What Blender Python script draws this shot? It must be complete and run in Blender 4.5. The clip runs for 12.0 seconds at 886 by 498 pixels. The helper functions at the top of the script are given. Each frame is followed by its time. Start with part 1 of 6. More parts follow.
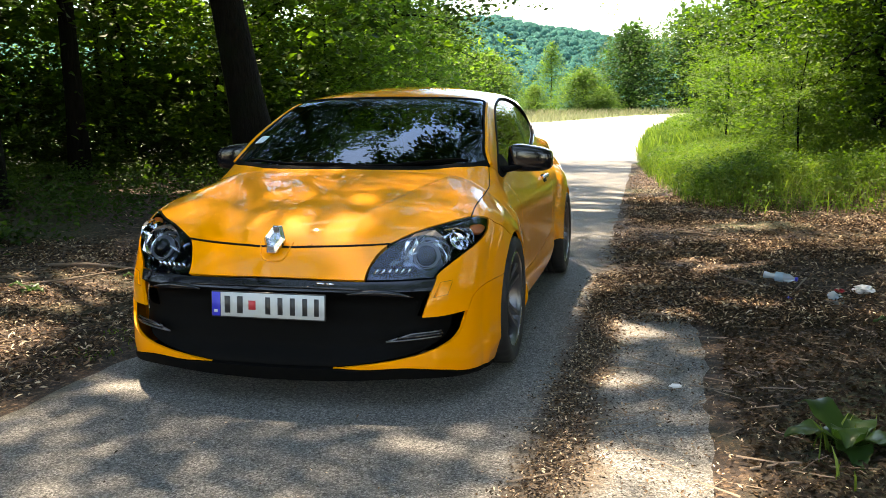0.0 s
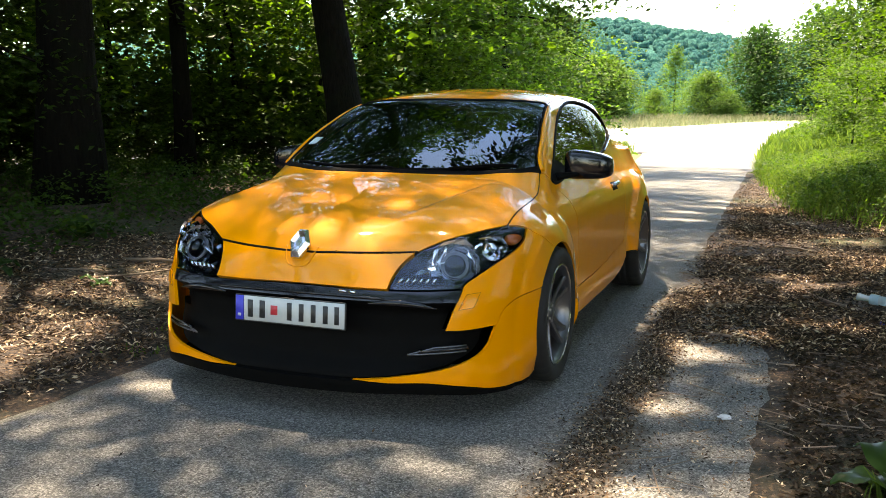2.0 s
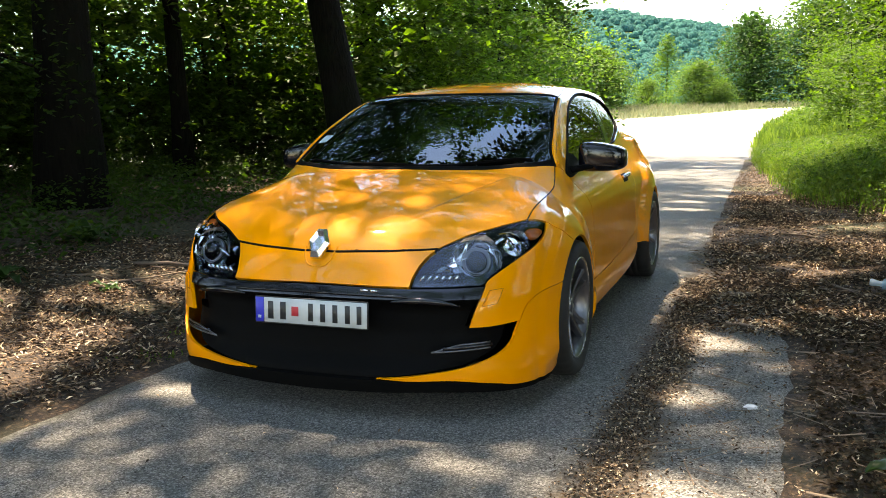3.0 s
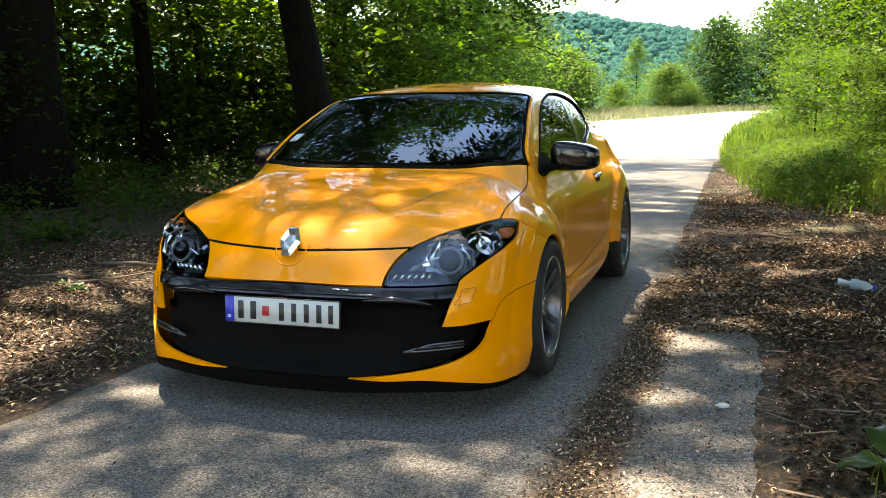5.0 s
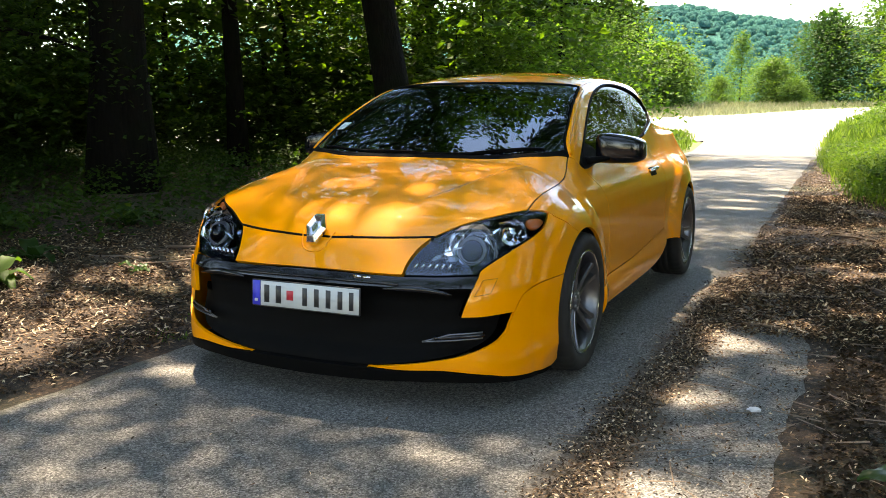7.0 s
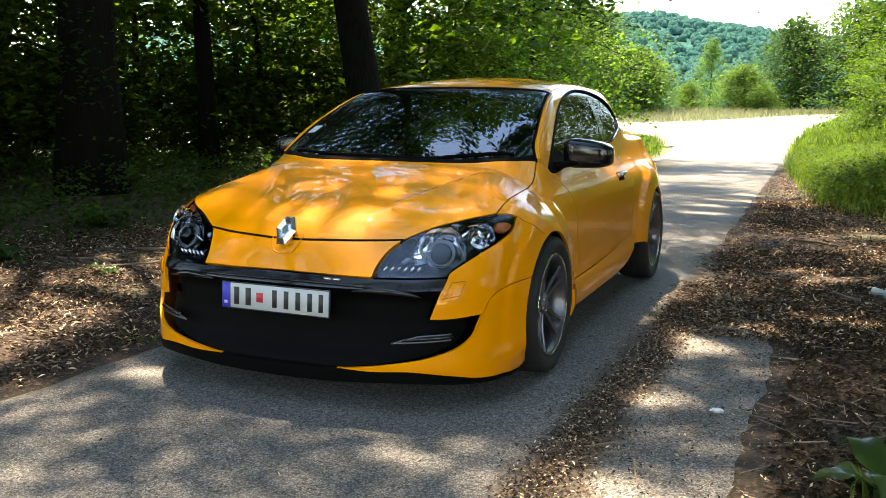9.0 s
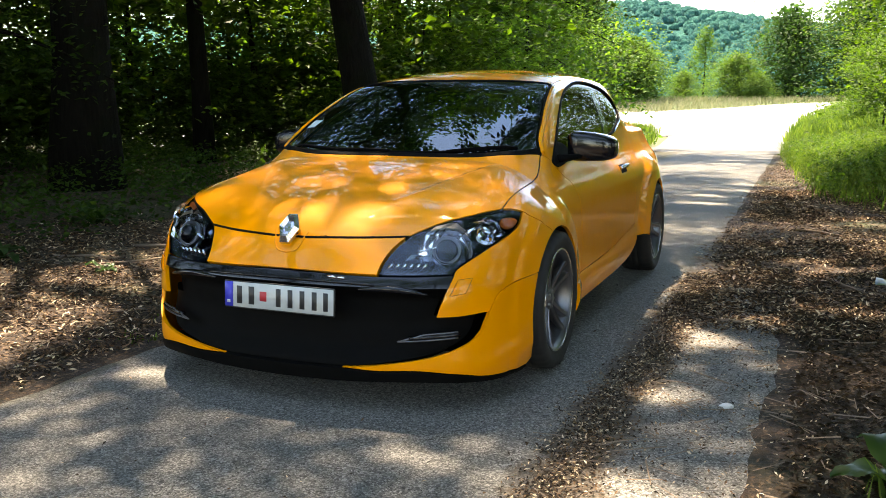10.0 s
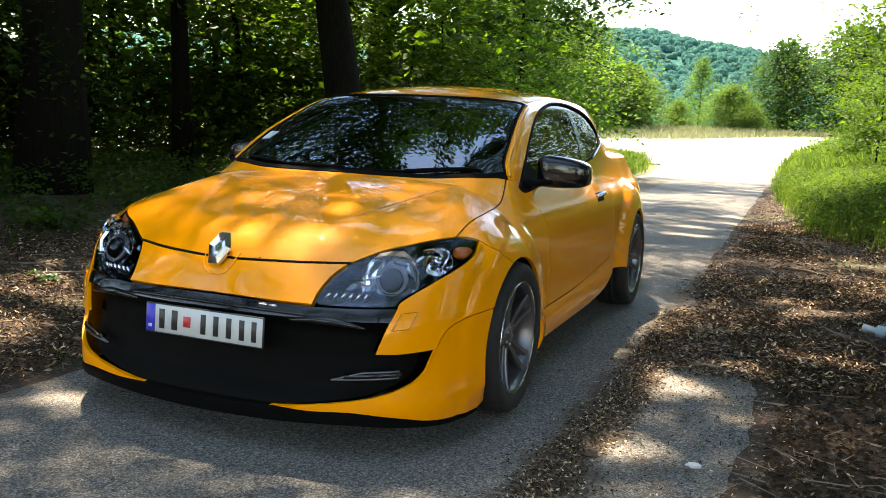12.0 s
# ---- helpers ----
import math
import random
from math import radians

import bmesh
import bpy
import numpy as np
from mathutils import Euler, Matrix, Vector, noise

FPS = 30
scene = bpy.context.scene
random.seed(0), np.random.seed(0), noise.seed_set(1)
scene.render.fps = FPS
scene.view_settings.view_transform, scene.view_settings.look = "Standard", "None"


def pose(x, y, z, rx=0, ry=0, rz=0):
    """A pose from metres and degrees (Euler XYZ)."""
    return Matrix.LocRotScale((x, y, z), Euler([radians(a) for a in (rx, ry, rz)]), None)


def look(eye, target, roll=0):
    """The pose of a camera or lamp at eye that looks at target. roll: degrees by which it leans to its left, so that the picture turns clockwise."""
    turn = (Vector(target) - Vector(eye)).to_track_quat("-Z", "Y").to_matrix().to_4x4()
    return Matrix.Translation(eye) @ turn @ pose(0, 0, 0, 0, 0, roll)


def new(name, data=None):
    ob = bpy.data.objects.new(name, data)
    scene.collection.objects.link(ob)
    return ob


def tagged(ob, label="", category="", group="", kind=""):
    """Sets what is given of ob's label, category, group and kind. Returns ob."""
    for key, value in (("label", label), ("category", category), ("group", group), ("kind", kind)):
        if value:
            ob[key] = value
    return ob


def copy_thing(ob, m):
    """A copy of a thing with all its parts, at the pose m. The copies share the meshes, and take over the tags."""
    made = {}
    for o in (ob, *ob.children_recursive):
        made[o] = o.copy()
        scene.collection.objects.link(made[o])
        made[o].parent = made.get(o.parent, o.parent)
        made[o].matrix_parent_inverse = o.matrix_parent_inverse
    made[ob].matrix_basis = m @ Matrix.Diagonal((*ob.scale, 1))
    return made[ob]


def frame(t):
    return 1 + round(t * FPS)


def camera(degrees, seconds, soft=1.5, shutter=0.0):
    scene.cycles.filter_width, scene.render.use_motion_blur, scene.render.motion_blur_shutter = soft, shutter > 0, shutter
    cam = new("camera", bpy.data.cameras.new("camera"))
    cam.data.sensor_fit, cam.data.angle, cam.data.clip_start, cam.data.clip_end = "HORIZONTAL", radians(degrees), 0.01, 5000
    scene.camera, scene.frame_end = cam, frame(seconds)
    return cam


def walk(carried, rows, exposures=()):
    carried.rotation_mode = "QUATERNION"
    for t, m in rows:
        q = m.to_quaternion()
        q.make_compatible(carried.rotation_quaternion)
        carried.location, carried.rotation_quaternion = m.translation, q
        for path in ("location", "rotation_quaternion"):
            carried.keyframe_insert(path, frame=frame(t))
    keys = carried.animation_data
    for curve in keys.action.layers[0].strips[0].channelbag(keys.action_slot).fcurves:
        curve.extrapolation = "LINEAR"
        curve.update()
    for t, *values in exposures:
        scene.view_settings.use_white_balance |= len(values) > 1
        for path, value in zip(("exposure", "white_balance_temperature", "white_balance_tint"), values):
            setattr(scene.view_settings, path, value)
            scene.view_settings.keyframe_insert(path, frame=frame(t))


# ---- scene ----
cam = camera(52.0, 12.0, soft=0.4)
PATH = [
    (0, (1.61, -4.427, 1.25), (1.149, -2.504, 0.952), -0.4),
    (0.5, (1.771, -4.256, 1.232), (1.156, -2.376, 0.936), -0.1),
    (1, (1.841, -4.173, 1.243), (1.173, -2.31, 0.957), 0.6),
    (1.5, (1.884, -4.14, 1.244), (1.198, -2.285, 0.949), 0.7),
    (2, (1.91, -4.125, 1.251), (1.201, -2.278, 0.958), 0.4),
    (2.5, (1.867, -4.129, 1.242), (1.144, -2.287, 0.951), 1.1),
    (3, (1.8, -4.135, 1.252), (1.102, -2.286, 0.949), -1.0),
    (3.2, (1.778, -4.137, 1.249), (1.11, -2.278, 0.938), -1.1),
    (4.8, (1.721, -4.14, 1.234), (1.134, -2.251, 0.938), -0.8),
    (5, (1.784, -4.113, 1.235), (1.146, -2.242, 0.935), -0.7),
    (5.5, (1.906, -4.059, 1.237), (1.147, -2.234, 0.932), 1.3),
    (6, (1.973, -4.02, 1.219), (1.258, -2.178, 0.91), 1.0),
    (6.5, (2.014, -4.003, 1.206), (1.276, -2.171, 0.891), 0.3),
    (7, (2.049, -3.98, 1.215), (1.216, -2.19, 0.902), -0.1),
    (7.5, (2.085, -3.991, 1.216), (1.271, -2.187, 0.925), 0.1),
    (9.5, (2.067, -4.011, 1.222), (1.295, -2.193, 0.906), 0.2),
    (10, (2.014, -3.979, 1.233), (1.248, -2.16, 0.908), -0.1),
    (10.5, (1.908, -3.875, 1.252), (1.154, -2.047, 0.951), 0.5),
    (11, (1.862, -3.793, 1.252), (1.149, -1.946, 0.97), 0.8),
    (11.5, (1.935, -3.692, 1.228), (1.231, -1.843, 0.939), 1.4),
    (12, (2.032, -3.595, 1.227), (1.281, -1.763, 0.941), 2.5),
]
walk(cam, [(t, look(eye, target, roll)) for t, eye, target, roll in PATH], [(0.0, 3.12, 8600, 13), (12.0, 3.12, 8600, 13)])

# ---- sky, sun, exposure ----
SUN_FROM = Vector((-0.28, 0.33, 0.90)).normalized()
world = bpy.data.worlds.new("sky")
scene.world = world
world.use_nodes = True
wn = world.node_tree.nodes
sky = wn.new("ShaderNodeTexSky")
sky.sky_type, sky.sun_disc = "NISHITA", False
sky.sun_elevation = math.asin(SUN_FROM.z)
sky.sun_rotation = math.atan2(SUN_FROM.x, SUN_FROM.y)
sky.dust_density, sky.air_density, sky.ozone_density = 0.1, 1.0, 2.2
wn["Background"].inputs["Strength"].default_value = 0.13
world.node_tree.links.new(sky.outputs[0], wn["Background"].inputs["Color"])
sun_data = bpy.data.lights.new("sun", "SUN")
sun_data.energy, sun_data.angle, sun_data.color = 3.3, radians(1.0), (1.0, 0.95, 0.86)
sun = new("sun", sun_data)
sun.rotation_mode = "QUATERNION"
sun.rotation_quaternion = SUN_FROM.to_track_quat("Z", "Y")

# ---- materials ----
def material(name, build):
    m = bpy.data.materials.new(name)
    m.use_nodes = True
    t = m.node_tree
    t.nodes.clear()
    out = t.nodes.new("ShaderNodeOutputMaterial")
    t.links.new(build(t), out.inputs["Surface"])
    return m


def node(t, kind, inputs=None, operation=None):
    n = t.nodes.new(kind)
    if operation:
        n.operation = operation
    for k, v in (inputs or {}).items():
        if isinstance(v, bpy.types.NodeSocket):
            t.links.new(v, n.inputs[k])
        else:
            n.inputs[k].default_value = v
    return n


def place(t, scale=1.0, squash=(1, 1, 1)):
    g = node(t, "ShaderNodeTexCoord")
    return node(t, "ShaderNodeMapping", {"Vector": g.outputs["Object"], "Scale": [scale * s for s in squash]}).outputs[0]


def noisy(t, where, scale, detail=4.0, rough=0.55):
    return node(t, "ShaderNodeTexNoise", {"Vector": where, "Scale": scale, "Detail": detail, "Roughness": rough}).outputs["Fac"]


def ramp(t, fac, stops):
    n = node(t, "ShaderNodeValToRGB", {"Fac": fac})
    e = n.color_ramp.elements
    while len(e) < len(stops):
        e.new(0.5)
    for el, (at, c) in zip(e, stops):
        el.position, el.color = at, (*c, 1) if len(c) == 3 else c
    return n.outputs["Color"]


def mix(t, fac, a, b, kind="MIX"):
    n = t.nodes.new("ShaderNodeMix")
    n.data_type, n.blend_type = "RGBA", kind
    for socket, v in ((n.inputs[0], fac), (n.inputs[6], a), (n.inputs[7], b)):
        if isinstance(v, bpy.types.NodeSocket):
            t.links.new(v, socket)
        else:
            socket.default_value = (*v, 1) if isinstance(v, tuple) and len(v) == 3 else v
    return n.outputs[2]


def relief(t, height, strength, distance=0.01):
    return node(t, "ShaderNodeBump", {"Height": height, "Strength": strength, "Distance": distance}).outputs[0]


def surface(t, colour, rough=0.5, metal=0.0, normal=None, **more):
    i = {"Base Color": (*colour, 1) if isinstance(colour, tuple) else colour, "Roughness": rough, "Metallic": metal}
    if normal is not None:
        i["Normal"] = normal
    i.update(more)
    return node(t, "ShaderNodeBsdfPrincipled", i).outputs[0]


def plain(name, colour, rough=0.5, metal=0.0, grain=0.06, size=60.0, **more):
    def build(t):
        w = place(t)
        n = noisy(t, w, size)
        c = mix(t, n, tuple(c * (1 - grain * 2) for c in colour), tuple(min(1, c * (1 + grain * 2)) for c in colour))
        r = node(t, "ShaderNodeMapRange", {"Value": noisy(t, w, size * 0.2), "To Min": max(0.02, rough * 0.8), "To Max": min(1, rough * 1.2)}).outputs[0]
        return surface(t, c, r, metal, **more)
    return material(name, build)


def paint_build(t):
    w = place(t)
    flake = node(t, "ShaderNodeTexVoronoi", {"Vector": w, "Scale": 900.0}).outputs["Color"]
    c = mix(t, 0.06, (0.88, 0.288, 0.001), flake, "OVERLAY")
    dust = ramp(t, noisy(t, w, 9.0, 6.0, 0.65), [(0.45, (0, 0, 0)), (0.8, (1, 1, 1))])
    r = node(t, "ShaderNodeMapRange", {"Value": dust, "To Min": 0.50, "To Max": 0.62}).outputs[0]
    coat = node(t, "ShaderNodeMapRange", {"Value": dust, "To Min": 0.015, "To Max": 0.07}).outputs[0]
    return surface(t, c, r, 0.0, **{"Coat Weight": 1.0, "Coat Roughness": coat, "Coat IOR": 1.38, "Specular IOR Level": 0.10})


def glass_build(tint, f0, sheen=(1, 1, 1)):
    def build(t):
        fres = node(t, "ShaderNodeFresnel", {"IOR": f0}).outputs[0]
        clear = node(t, "ShaderNodeBsdfTransparent", {"Color": (*tint, 1)}).outputs[0]
        gloss = node(t, "ShaderNodeBsdfGlossy", {"Color": (*sheen, 1), "Roughness": 0.01}).outputs[0]
        return node(t, "ShaderNodeMixShader", {0: fres, 1: clear, 2: gloss}).outputs[0]
    return build


YELLOW = material("yellow_car_paint", paint_build)
BLACK_GLOSS = plain("gloss_black_plastic", (0.004, 0.004, 0.006), 0.10, size=20)
BLACK_MATT = plain("matt_black_plastic", (0.0025, 0.0025, 0.0026), 0.7, size=80, **{"Specular IOR Level": 0.06})
RUBBER = plain("tyre_rubber", (0.011, 0.011, 0.0115), 0.75, size=40)
ANTHRACITE = plain("anthracite_alloy", (0.15, 0.15, 0.165), 0.32, 0.85, size=30)
BRIGHT = plain("polished_alloy", (0.62, 0.63, 0.66), 0.18, 1.0, grain=0.02, size=30)
CHROME = plain("chrome", (0.85, 0.85, 0.87), 0.06, 1.0, grain=0.02)
STEEL = plain("brake_steel", (0.35, 0.34, 0.33), 0.35, 0.9)
# The sky's blue is put into the gloss of windscreen and headlamp covers.
WINDSCREEN = material("windscreen_glass", glass_build((0.10, 0.13, 0.12), 1.62, (0.66, 0.84, 1.0)))
SIDE_GLASS = material("side_window_glass", glass_build((0.05, 0.065, 0.06), 1.16))
LAMP_GLASS = material("headlamp_cover", glass_build((0.92, 0.94, 0.96), 1.5, (0.80, 0.92, 1.0)))
CABIN = plain("dark_cabin_cloth", (0.015, 0.015, 0.017), 0.8, size=200)
AMBER = plain("amber_plastic", (0.75, 0.16, 0.03), 0.2, size=30)
PLATE_WHITE = plain("plate_white", (0.46, 0.48, 0.48), 0.35, grain=0.03)
PLATE_BLUE = plain("plate_blue", (0.02, 0.03, 0.45), 0.35)
PLATE_INK = plain("plate_ink", (0.012, 0.013, 0.015), 0.4)
RED = plain("red_enamel", (0.45, 0.02, 0.03), 0.4)


def lamp_build(t):
    w = place(t)
    cells = node(t, "ShaderNodeTexVoronoi", {"Vector": w, "Scale": 17.0})
    c = ramp(t, cells.outputs["Color"], [(0.3, (0.010, 0.012, 0.015)), (0.6, (0.045, 0.055, 0.07)), (0.95, (0.30, 0.34, 0.40))])
    return surface(t, c, 0.12, 1.0, normal=relief(t, cells.outputs["Distance"], 0.8, 0.03))


LAMP_BOWL = material("faceted_lamp_bowl", lamp_build)
STICKER = plain("pale_sticker", (0.55, 0.66, 0.66), 0.4, size=120)

def leaf_build(dark, light, through_light, gloss=0.58):
    def build(t):
        r = node(t, "ShaderNodeNewGeometry").outputs["Random Per Island"]
        c = ramp(t, r, [(0.0, dark), (0.6, tuple((a + b) / 2 for a, b in zip(dark, light))), (1.0, light)])
        c = mix(t, 0.35, c, ramp(t, noisy(t, place(t), 0.9, 2.0), [(0.3, dark), (0.7, light)]))
        front = surface(t, c, gloss, **{"Specular IOR Level": 0.16})
        back = node(t, "ShaderNodeBsdfTranslucent", {"Color": mix(t, 1.0, c, through_light, "MULTIPLY")}).outputs[0]
        return node(t, "ShaderNodeMixShader", {0: 0.42, 1: front, 2: back}).outputs[0]
    return build


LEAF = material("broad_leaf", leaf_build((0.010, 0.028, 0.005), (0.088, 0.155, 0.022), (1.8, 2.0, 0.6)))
# Darker copy of the leaf: shade under the crowns is put into its colour.
SHADED_LEAF = material("shaded_leaf", leaf_build((0.012, 0.030, 0.005), (0.045, 0.085, 0.014), (1.5, 1.8, 0.7)))
LEAF_FRESH = material("fresh_leaf", leaf_build((0.010, 0.040, 0.006), (0.105, 0.170, 0.030), (1.8, 2.0, 0.7)))
LEAF_FAR = material("far_leaf", leaf_build((0.012, 0.044, 0.010), (0.125, 0.200, 0.036), (1.6, 1.8, 0.8)))
# Brighter copy of the leaf: sunlit glow is put into its colour.
LEAF_SUNLIT = material("sunlit_leaf", leaf_build((0.014, 0.044, 0.008), (0.100, 0.165, 0.028), (2.8, 3.2, 1.3)))
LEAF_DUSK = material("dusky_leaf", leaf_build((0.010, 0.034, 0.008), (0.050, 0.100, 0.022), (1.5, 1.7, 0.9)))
GRASS = material("grass_blade", leaf_build((0.014, 0.050, 0.008), (0.165, 0.225, 0.052), (1.8, 1.9, 0.9)))
STRAW = material("dry_grass", leaf_build((0.07, 0.09, 0.03), (0.30, 0.29, 0.18), (1.0, 1.0, 0.9)))


def litter_build(t):
    r = node(t, "ShaderNodeNewGeometry").outputs["Random Per Island"]
    c = ramp(t, r, [(0.0, (0.008, 0.005, 0.003)), (0.42, (0.036, 0.019, 0.010)), (0.78, (0.160, 0.092, 0.046)), (1.0, (0.72, 0.56, 0.38))])
    return surface(t, c, 0.75, **{"Specular IOR Level": 0.25})


LITTER = material("dead_leaf", litter_build)
# Darker dead leaf: the wood's shade is put into its colour.
LITTER_SHADED = material("shaded_dead_leaf", leaf_build((0.014, 0.010, 0.007), (0.085, 0.060, 0.040), (0.8, 0.7, 0.5), 0.7))
DOCK = material("dock_leaf", leaf_build((0.018, 0.045, 0.010), (0.035, 0.075, 0.018), (1.4, 1.6, 1.0), 0.35))


def bark_build(t):
    w = place(t, 1.0, (1, 1, 0.18))
    n = noisy(t, w, 26.0, 8.0, 0.65)
    moss = ramp(t, noisy(t, place(t), 1.6, 4.0), [(0.5, (0, 0, 0)), (0.7, (1, 1, 1))])
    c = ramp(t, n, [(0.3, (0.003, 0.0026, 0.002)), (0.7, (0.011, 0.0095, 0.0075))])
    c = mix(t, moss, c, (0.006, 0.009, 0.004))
    return surface(t, c, 0.95, normal=relief(t, n, 0.9, 0.03), **{"Specular IOR Level": 0.1})


BARK = material("tree_bark", bark_build)


def asphalt_build(t):
    w = place(t)
    stones = node(t, "ShaderNodeTexVoronoi", {"Vector": w, "Scale": 165.0})
    speck = ramp(t, stones.outputs["Color"], [(0.10, (0.034, 0.033, 0.031)), (0.5, (0.150, 0.142, 0.130)), (0.92, (0.50, 0.48, 0.44))])
    fine = noisy(t, w, 300.0, 3.0)
    broad = noisy(t, w, 1.1, 5.0, 0.6)
    c = mix(t, 0.35, speck, ramp(t, fine, [(0.3, (0.046, 0.043, 0.039)), (0.75, (0.23, 0.217, 0.197))]))
    pits = ramp(t, noisy(t, w, 48.0, 4.0, 0.62), [(0.36, (0.34, 0.33, 0.32)), (0.47, (1.0, 1.0, 1.0))])
    c = mix(t, 0.9, c, pits, "MULTIPLY")
    c = mix(t, 0.55, c, ramp(t, broad, [(0.3, (0.72, 0.71, 0.70)), (0.7, (1.0, 0.98, 0.95))]), "MULTIPLY")
    dust = ramp(t, noisy(t, w, 3.1, 6.0, 0.7), [(0.55, (0, 0, 0)), (0.8, (0.5, 0.5, 0.5))])
    c = mix(t, dust, c, (0.20, 0.185, 0.162))
    across = node(t, "ShaderNodeSeparateXYZ", {0: w}).outputs
    wander = node(t, "ShaderNodeMath", {0: noisy(t, w, 2.6, 5.0, 0.6), 1: 0.34}, operation="MULTIPLY").outputs[0]
    off = node(t, "ShaderNodeMath", {0: across[0], 1: wander}, operation="SUBTRACT").outputs[0]
    off = node(t, "ShaderNodeMath", {0: node(t, "ShaderNodeMath", {0: off, 1: 1.10}, operation="SUBTRACT").outputs[0]}, operation="ABSOLUTE").outputs[0]
    humus = node(t, "ShaderNodeMapRange", {"Value": off, "From Min": 0.17, "From Max": 0.10, "To Max": 0.85}).outputs[0]
    c = mix(t, humus, c, ramp(t, noisy(t, w, 45.0, 8.0, 0.7), [(0.3, (0.030, 0.021, 0.014)), (0.72, (0.13, 0.09, 0.055))]))
    edge = node(t, "ShaderNodeMapRange", {"Value": node(t, "ShaderNodeMath", {0: node(t, "ShaderNodeMath", {0: across[0], 1: -1.0}, operation="MULTIPLY").outputs[0], 1: wander}, operation="ADD").outputs[0], "From Min": 1.18, "From Max": 1.34}).outputs[0]
    c = mix(t, edge, c, (0.075, 0.066, 0.036))
    h = node(t, "ShaderNodeMath", {0: stones.outputs["Distance"], 1: fine}, operation="ADD").outputs[0]
    return surface(t, c, 0.85, normal=relief(t, h, 0.65, 0.012))


def pale_road_build(t):
    w = place(t)
    # Grey blends to pale away from the track; sun brightness is partly in colour.
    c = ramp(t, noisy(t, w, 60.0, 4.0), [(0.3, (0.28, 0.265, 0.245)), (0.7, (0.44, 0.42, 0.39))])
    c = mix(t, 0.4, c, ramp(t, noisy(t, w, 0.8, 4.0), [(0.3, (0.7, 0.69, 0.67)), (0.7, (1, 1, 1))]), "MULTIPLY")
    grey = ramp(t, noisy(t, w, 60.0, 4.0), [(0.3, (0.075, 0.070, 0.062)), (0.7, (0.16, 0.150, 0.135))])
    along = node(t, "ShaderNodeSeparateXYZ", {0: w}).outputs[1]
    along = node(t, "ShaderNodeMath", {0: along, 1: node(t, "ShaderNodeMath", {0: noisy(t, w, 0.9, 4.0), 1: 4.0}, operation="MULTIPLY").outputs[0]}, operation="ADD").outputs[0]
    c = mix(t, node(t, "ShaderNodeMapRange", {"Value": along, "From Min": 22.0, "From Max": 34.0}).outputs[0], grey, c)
    return surface(t, c, 0.9, normal=relief(t, noisy(t, w, 90.0), 0.4, 0.01))


def soil_build(t):
    w = place(t)
    n = noisy(t, w, 34.0, 8.0, 0.7)
    flakes = mix(t, 0.5, node(t, "ShaderNodeTexVoronoi", {"Vector": place(t, 1.0, (1.0, 1.7, 1.0)), "Scale": 55.0}).outputs["Color"], node(t, "ShaderNodeTexVoronoi", {"Vector": place(t, 1.0, (1.9, 1.0, 1.0)), "Scale": 34.0}).outputs["Color"])
    c = ramp(t, flakes, [(0.25, (0.008, 0.005, 0.003)), (0.5, (0.036, 0.020, 0.011)), (0.66, (0.100, 0.056, 0.030)), (0.85, (0.34, 0.22, 0.13))])
    c = mix(t, 0.45, c, ramp(t, n, [(0.3, (0.010, 0.006, 0.004)), (0.75, (0.070, 0.042, 0.024))]))
    green = ramp(t, noisy(t, w, 0.55, 5.0, 0.6), [(0.52, (0, 0, 0)), (0.68, (0.6, 0.6, 0.6))])
    c = mix(t, green, c, (0.050, 0.068, 0.022))
    far = node(t, "ShaderNodeSeparateXYZ", {0: node(t, "ShaderNodeTexCoord").outputs["Object"]}).outputs[1]
    meadow = node(t, "ShaderNodeMapRange", {"Value": far, "From Min": 16.0, "From Max": 24.0}).outputs[0]
    c = mix(t, meadow, c, ramp(t, noisy(t, w, 2.0, 6.0), [(0.3, (0.05, 0.085, 0.02)), (0.7, (0.13, 0.16, 0.05))]))
    return surface(t, c, 0.95, normal=relief(t, n, 1.0, 0.03))


ASPHALT = material("worn_asphalt", asphalt_build)
PALE_ROAD = material("pale_sunlit_road", pale_road_build)
SOIL = material("woodland_soil", soil_build)
TWIG = plain("dry_twig", (0.16, 0.115, 0.08), 0.85, grain=0.2, size=50)


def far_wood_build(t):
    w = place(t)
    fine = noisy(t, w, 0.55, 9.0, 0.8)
    # Distance haze is put into these blue-green base colours.
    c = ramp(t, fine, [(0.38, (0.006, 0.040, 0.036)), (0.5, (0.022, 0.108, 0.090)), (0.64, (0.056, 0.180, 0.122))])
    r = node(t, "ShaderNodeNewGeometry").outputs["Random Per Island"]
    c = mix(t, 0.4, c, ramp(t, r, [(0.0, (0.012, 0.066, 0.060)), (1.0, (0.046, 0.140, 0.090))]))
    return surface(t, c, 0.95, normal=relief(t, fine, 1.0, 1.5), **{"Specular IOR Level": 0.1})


WOOD_FAR = material("hazy_far_wood", far_wood_build)

# ---- the car's outer form: a smooth hull, cut into panels further down ----
# x across the car (its left side is +x), y backwards from the front axle, z up from the road
HEART = np.array((0.0, 0.60, 0.20))


